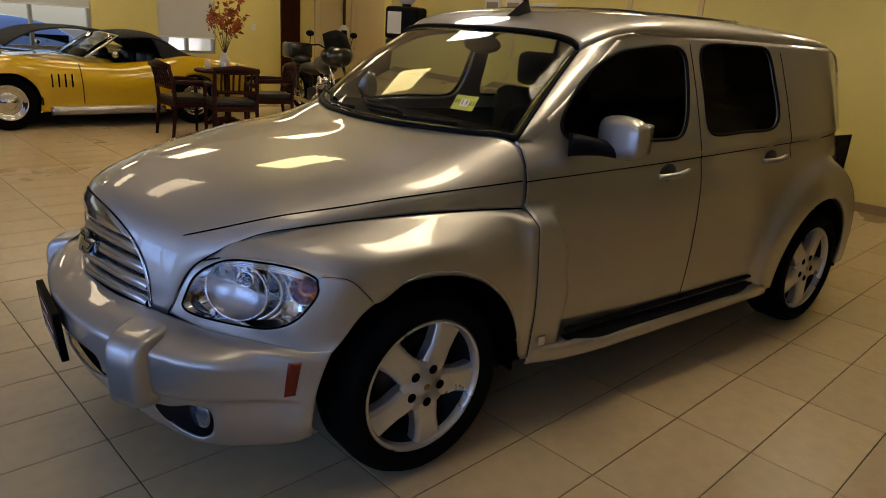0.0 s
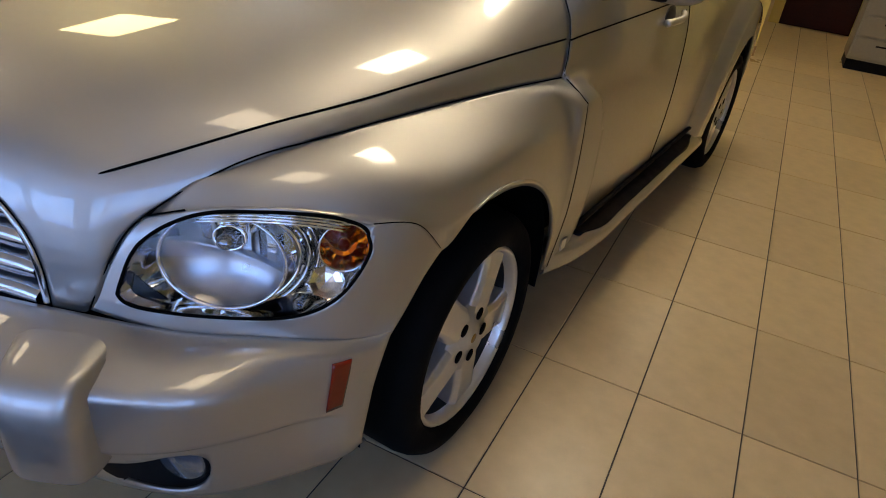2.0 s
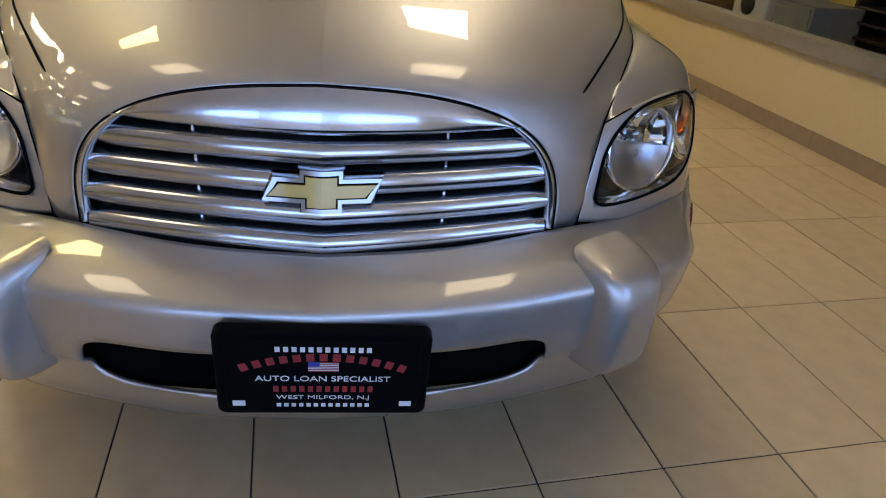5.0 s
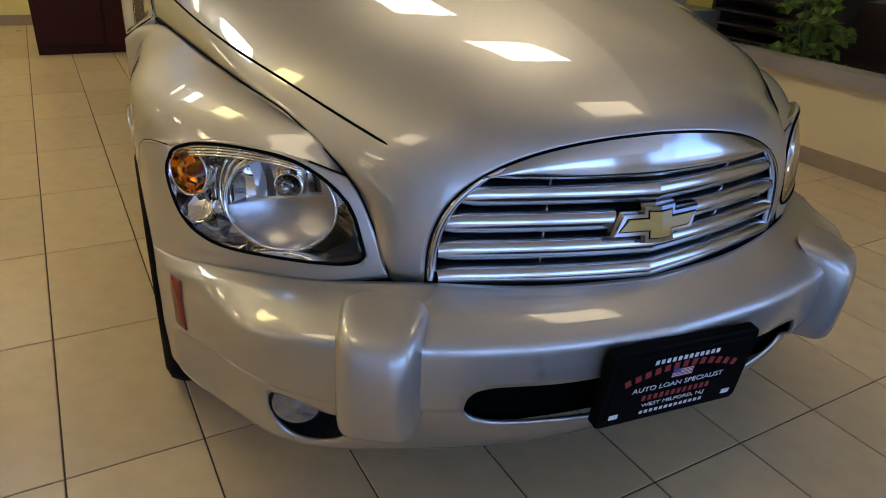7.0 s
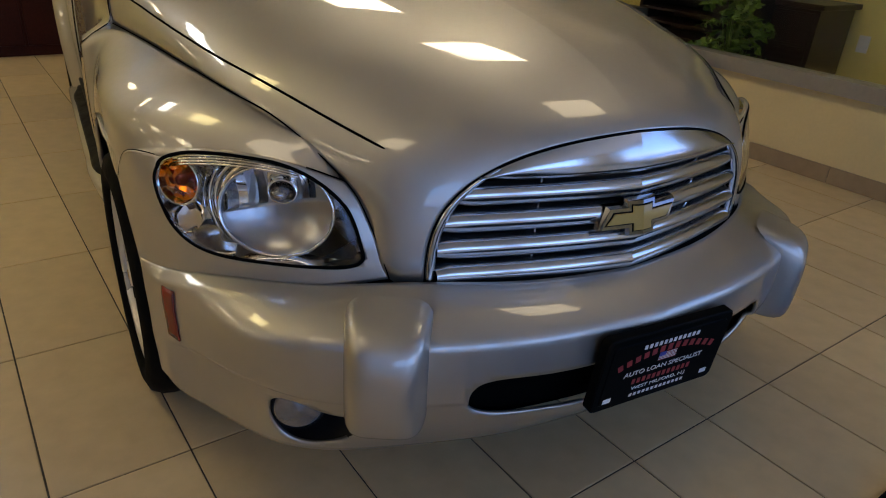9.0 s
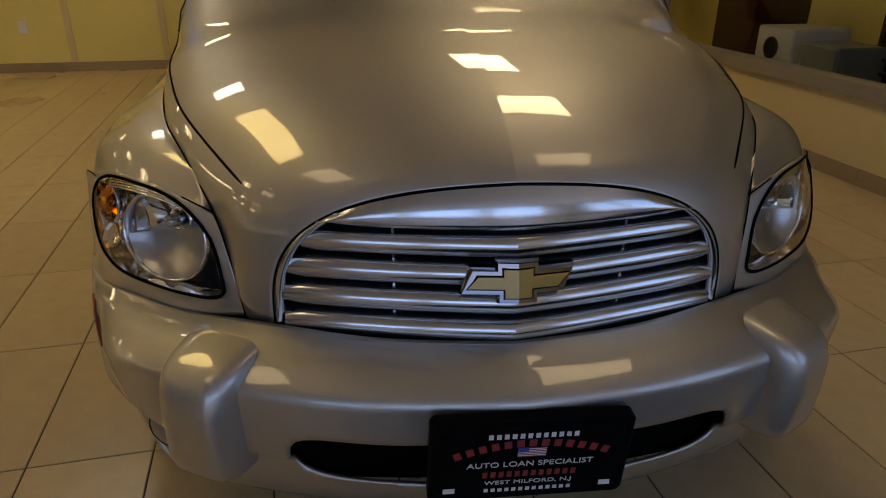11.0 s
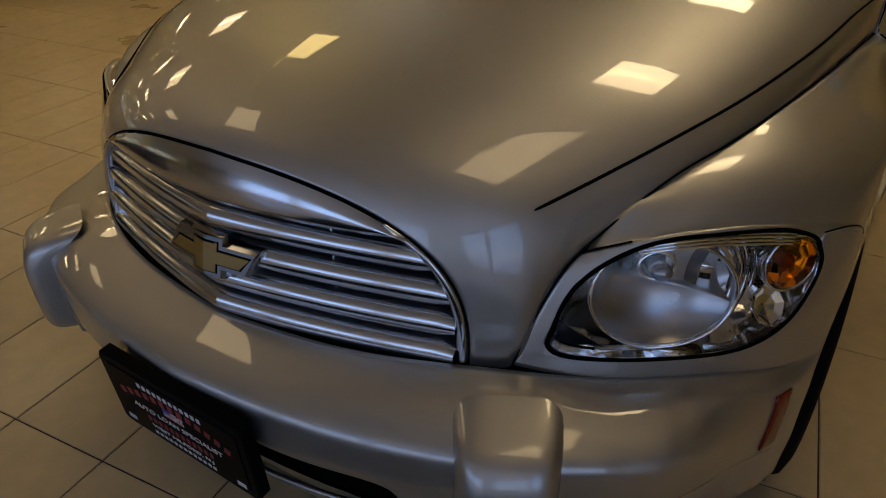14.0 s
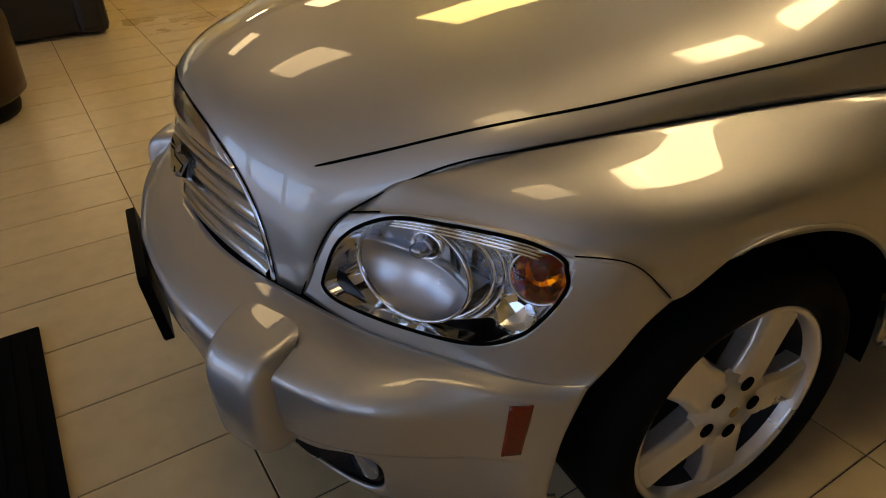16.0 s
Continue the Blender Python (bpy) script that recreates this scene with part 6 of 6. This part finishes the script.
slab("headstock", g, DWOOD, (0.0, 0.03, -0.045, 0.045, 0.721, 0.88), 0.006)
slab("pickguard", g, BLACK, (0.0205, 0.025, -0.07, 0.07, -0.10, 0.10), 0.01)
sw_ = thing("light_switch", "white switch plate on the far wall", "switch", at(-10.998, 4.85, 1.3))
slab("plate", sw_, PAPER, (0.0, 0.012, -0.05, 0.05, -0.06, 0.06), 0.003)
slab("toggle", sw_, PAPER, (0.0125, 0.022, -0.01, 0.01, -0.02, 0.02), 0.002)

# seats in front of the silver car
sf = thing("sofa", "black leather sofa standing on the tiles", "sofa", at(-5.85, -1.80))
slab("base", sf, LEATHER, (-0.45, 0.44, -0.95, 0.95, 0.03, 0.42), 0.03)
slab("back", sf, LEATHER, (-0.48, -0.22, -0.95, 0.95, 0.421, 0.86), 0.06)
for k in (-1, 1):
    slab("armrest", sf, LEATHER, (-0.46, 0.48, k * 0.90 - 0.11, k * 0.90 + 0.11, 0.02, 0.64), 0.05)
    slab("cushion", sf, LEATHER, (-0.21, 0.46, k * 0.40 - 0.385, k * 0.40 + 0.385, 0.421, 0.52), 0.04)
ac = thing("tub_chair", "brown leather tub chair with a black base", "armchair", at(-3.98, -1.84, 0, 10))
part("base", lathe([(0.0, 0.0), (0.33, 0.0), (0.34, 0.03), (0.34, 0.09), (0.0, 0.09)], 40, m=Matrix.Rotation(radians(-90), 4, "Y")), BLACK, ac, "black base")
part("seat", lathe([(0.0, 0.09), (0.36, 0.09), (0.39, 0.16), (0.37, 0.32), (0.30, 0.36), (0.0, 0.37)], 40, m=Matrix.Rotation(radians(-90), 4, "Y")), TAN, ac)
bk = []
for a in range(-60, 241, 15):
    ca, sa = math.cos(radians(a)), math.sin(radians(a))
    h = 0.50 + 0.06 * max(0, sa)
    bk.append([(r * ca, r * sa, z) for r, z in ((0.31, 0.33), (0.315, h - 0.05), (0.35, h), (0.40, h - 0.04), (0.41, 0.45), (0.395, 0.12))])
part("back", sheet(net(bk, 48, 20)), TAN, ac, solid=0.02)

# entrance mat
em = thing("floor_mat", "black ribbed floor mat on the tiles", "mat", at(-0.6, -2.42, 0.001))
slab("mat_sheet", em, MAT, (-1.06, 1.30, -0.80, 0.80, 0.0, 0.010), 0.004)
for k in range(40):
    slab("rib", em, MAT, (-1.04, 1.28, -0.78 + 0.04 * k, -0.76 + 0.04 * k, 0.0101, 0.0125), 0.0)

# corridor beyond the office wall
room_box("wall_corridor", YWALL, "yellow painted return wall of the corridor", 1.35, 1.719, 4.80, 4.92, 0, CEIL)
room_box("wall_corridor_side", YWALL, "yellow painted wall of the corridor", 1.72, 1.84, 4.80, 11.7, 0, CEIL)
room_box("baseboard", BASE, "beige tiled skirting along the wall", 1.335, 1.719, 4.786, 4.799, 0.001, 0.10)
room_box("wall_door_end", YWALL, "yellow painted end wall of the corridor", 0.2, 1.719, 8.5, 8.62, 0, CEIL)
room_box("trim", CHERRY, "dark red floor strip at the wall corner", 1.735, 1.765, 3.915, 4.795, 0.001, 0.008)
de = thing("drawer_desk", "grey-beige drawer unit on a black base", "drawer unit", at(1.30, 6.45))
slab("base", de, BLACK, (-0.26, 0.26, -0.25, 0.25, 0.0, 0.10), 0.004)
slab("body", de, CREAMP, (-0.27, 0.27, -0.26, 0.26, 0.101, 0.74), 0.006)
for k in range(3):
    d = slab("drawer", de, CREAMP, (-0.25, 0.25, -0.275, -0.261, 0.13 + 0.2 * k, 0.31 + 0.2 * k), 0.005)
    slab("pull", d, BLACK, (-0.06, 0.06, -0.285, -0.2755, 0.25 + 0.2 * k, 0.265 + 0.2 * k), 0.003)
dr = thing("corridor_door", "dark red wooden door at the corridor end", "door", at(0.75, 8.495))
slab("leaf", dr, CHERRY, (-0.42, 0.42, -0.05, 0.0, 0.01, 2.05), 0.005)
part("door_knob", ball(bmesh.new(), 0.03, Matrix.Translation((0.34, -0.09, 1.0)), 12), SILVER, dr)

# ---------- office behind the window ----------
pl = thing("potted_plant", "leafy green plant in a dark pot behind the office glass", "plant", at(2.42, 0.84))
part("pot", lathe([(0.0, 0.0), (0.13, 0.0), (0.17, 0.26), (0.18, 0.28), (0.16, 0.28), (0.15, 0.25), (0.0, 0.25)], 28, m=Matrix.Rotation(radians(-90), 4, "Y")), BLACK, pl)
lv = bmesh.new()
random.seed(11)
for k in range(30):
    a, w, h = random.uniform(0, 6.28), random.uniform(0.08, 0.36), random.uniform(0.15, 0.72)
    p0, p1, p2 = Vector((0, 0, 0.24)), Vector((w * 0.35 * math.cos(a), w * 0.35 * math.sin(a), 0.26 + h)), Vector((w * math.cos(a), w * math.sin(a), 0.22 + h * 0.95))
    part("stem", tube([p0, p1, p2], [0.005, 0.004, 0.002], 5), LEAFG, pl)
    for q in range(18):
        b = random.uniform(0, 6.28)
        p = p1.lerp(p2, random.uniform(0.1, 1.1))
        leaf(lv, p, random.uniform(0.04, 0.095), (math.cos(b), math.sin(b), random.uniform(-0.7, 0.4)))
tagged(part("foliage", lv, LEAFG, pl, "bright green leaves", smooth=False), kind="stuff")
ds = thing("dresser", "very dark wooden dresser in the office", "dresser", at(3.15, 0.93))
slab("body", ds, DWOOD, (-0.25, 0.25, -0.40, 0.45, 0.0, 0.76), 0.006)
slab("worktop", ds, DWOOD, (-0.28, 0.28, -0.43, 0.48, 0.761, 0.80), 0.008)
for k in range(3):
    d = slab("drawer", ds, DWOOD, (-0.265, -0.251, -0.37, 0.42, 0.05 + 0.235 * k, 0.27 + 0.235 * k), 0.005)
    part("knob", ball(bmesh.new(), 0.015, Matrix.Translation((-0.28, 0.0, 0.16 + 0.235 * k)), 10), BLACK, d)
room_box("wall_partition", YWALL, "yellow painted partition behind the office furniture", 3.45, 3.55, -2.89, 11.7, 0, CEIL)
ot = thing("wall_outlet", "white socket plate on the office wall", "socket", at(3.449, 0.425, 0.53))
slab("plate", ot, PAPER, (-0.008, 0.0, -0.04, 0.04, -0.06, 0.06), 0.002)
wm = thing("office_machine", "white office machine with a round dark dial", "machine", at(2.47, 2.40))
slab("body", wm, mat("dull_cream_plastic", (0.40, 0.37, 0.30), 0.5, vary=0.06, scale=20), (-0.25, 0.25, -0.20, 0.20, 0.0, 0.70), 0.02)
part("round_door", lathe([(0.0, 0.008), (0.06, 0.008), (0.08, 0.0), (0.08, -0.01)], 30, m=Matrix.Translation((-0.256, 0.02, 0.55)) @ Matrix.Rotation(radians(180), 4, "Z")), BLACK, wm, "round dark dial")
rs_ = thing("bookcase", "dark wooden shelf unit in the office", "shelf", at(2.85, 1.36))
for y in (-0.5, 0.48):
    slab("side_panel", rs_, DWOOD, (-0.22, 0.22, y, y + 0.03, 0.0, 1.3), 0.003)
for k in range(13):
    slab("shelf", rs_, DWOOD, (-0.22, 0.20, -0.469, 0.479, 0.05 + 0.095 * k, 0.068 + 0.095 * k), 0.002)
slab("back_panel", rs_, DWOOD, (0.205, 0.219, -0.469, 0.479, 0.076, 1.24), 0.0)
wb = thing("wooden_box", "dark red wooden box cabinet in the office", "cabinet", at(2.50, 2.96))
slab("body", wb, CHERRY, (-0.25, 0.25, -0.25, 0.25, 0.0, 0.95), 0.008)
slab("lid", wb, CHERRY, (-0.27, 0.27, -0.27, 0.27, 0.951, 0.985), 0.008)
oc = thing("storage_cabinet", "low grey-green metal cabinet behind the office glass", "cabinet", at(2.47, 1.99))
CABG = mat("grey_green_metal", (0.17, 0.17, 0.13), 0.45, 0.2, vary=0.08, scale=30)
slab("body", oc, CABG, (-0.20, 0.20, -0.19, 0.19, 0.03, 0.62), 0.008)
slab("plinth", oc, BLACK, (-0.18, 0.18, -0.17, 0.17, 0.0, 0.029), 0.0)
d = slab("door", oc, CABG, (-0.214, -0.201, -0.18, 0.18, 0.05, 0.60), 0.004)
part("handle", tube([(-0.22, 0.13, 0.36), (-0.235, 0.13, 0.37), (-0.235, 0.13, 0.47), (-0.22, 0.13, 0.48)], 0.005, 8), SILVER, d, "thin metal handle")

# ---------- street ----------
def street_car(m, paint, label, van=False):
    c = thing("parked_car", label, "car", m, "cars on the street")
    H = 2.0 if van else 1.45
    rows = []
    prof = ((0, 0.55, 0.6), (0.1, 0.75, 0.8), (1.1, 0.92, 0.95), (1.8 if not van else 1.4, H - 0.03, H - 0.05), (3.4, H, H), (4.0 if not van else 4.4, H - 0.3 if not van else H - 0.05, H), (4.6, 0.9, 0.95), (4.7, 0.5, 0.6))
    for y, z, _ in prof:
        w = 0.85 if 0.05 < y < 4.65 else 0.75
        top = 0.62 if z > 1.1 else 0.8
        rows.append([(0, y, z), (top * 0.8, y, z - 0.01), (top, y, z - 0.06), (w, y, min(z - 0.1, 0.9)), (w, y, 0.5), (w * 0.95, y, 0.25)])
    part("body", sheet(net(rows, 40, 24), mirror=True), paint, c)
    for s in (1, -1):
        slab("side_window", c, TINT, (s * 0.74 - 0.015, s * 0.74 + 0.015, 1.7, 3.7, 0.98, H - 0.2), 0.0)
        for y in (0.85, 3.75):
            part("wheel", lathe([(0.0, 0.0), (0.20, 0.0), (0.21, -0.02), (0.31, -0.0), (0.32, -0.1), (0.30, -0.2)], 24, m=Matrix.Translation((0.84 * s, y, 0.32)) @ Matrix.Diagonal((s, 1, 1, 1))), RUBBER, c)
    return c


BLUEC = mat("blue_car_paint", (0.06, 0.12, 0.30), 0.3, 0.3, 1.0, vary=0.05)
street_car(at(-13.5, -1.6, -0.31), BLUEC, "blue car parked on the street outside")
street_car(at(-13.7, 3.4, -0.31), PAPER, "white van parked on the street outside", True)
street_car(at(-15.4, -8.0, -0.31), PAPER, "white car parked on the street outside")


# ---------- floor tiles ----------
TA, TB, J = 0.3034, 0.6066, 0.0022


def tile_mesh():
    bm = bmesh.new()
    lo = [bm.verts.new((x, y, -0.006)) for x, y in ((J, J), (TA - J, J), (TA - J, TB - J), (J, TB - J))]
    e = 0.0018
    mi = [bm.verts.new((x, y, -0.0012)) for x, y in ((J, J), (TA - J, J), (TA - J, TB - J), (J, TB - J))]
    hi = [bm.verts.new((x, y, 0.0)) for x, y in ((J + e, J + e), (TA - J - e, J + e), (TA - J - e, TB - J - e), (J + e, TB - J - e))]
    for a, b in ((lo, mi), (mi, hi)):
        for i in range(4):
            bm.faces.new((a[i], a[(i + 1) % 4], b[(i + 1) % 4], b[i]))
    bm.faces.new(hi)
    me = bpy.data.meshes.new("tile")
    bmesh.ops.recalc_face_normals(bm, faces=bm.faces)
    bm.to_mesh(me)
    bm.free()
    me.materials.append(TILE)
    return me


floor = struct("floor", box(bmesh.new(), -11.0, 5.8, -7.0, 11.8, -0.0039, -0.0035), GROUT, "large beige ceramic floor tiles with dark joints", ROOM)
tm = tile_mesh()
near = set()
for i in range(-9, 6):
    for j in range(-4, 9):
        near.add((i, j))
        o = new("tile", tm)
        o.parent = floor
        o.matrix_local = Matrix.Translation((i * TA, j * TB, random.uniform(-0.0004, 0.0002)))
verts, faces = [], []
for i in range(-37, 20):
    for j in range(-12, 20):
        if (i, j) in near or not (-11.3 < i * TA < 5.9):
            continue
        k = len(verts)
        x, y = i * TA, j * TB
        verts += [(x + J, y + J, -0.006), (x + TA - J, y + J, -0.006), (x + TA - J, y + TB - J, -0.006), (x + J, y + TB - J, -0.006)]
        verts += [(x + J, y + J, 0), (x + TA - J, y + J, 0), (x + TA - J, y + TB - J, 0), (x + J, y + TB - J, 0)]
        faces += [(k + 4, k + 5, k + 6, k + 7)] + [(k + a, k + (a + 1) % 4, k + (a + 1) % 4 + 4, k + a + 4) for a in range(4)]
me = bpy.data.meshes.new("far_tiles")
me.from_pydata(verts, [], faces)
me.materials.append(TILE)
o = new("far_tiles", me)
o.parent = floor
tagged(o, kind="stuff")
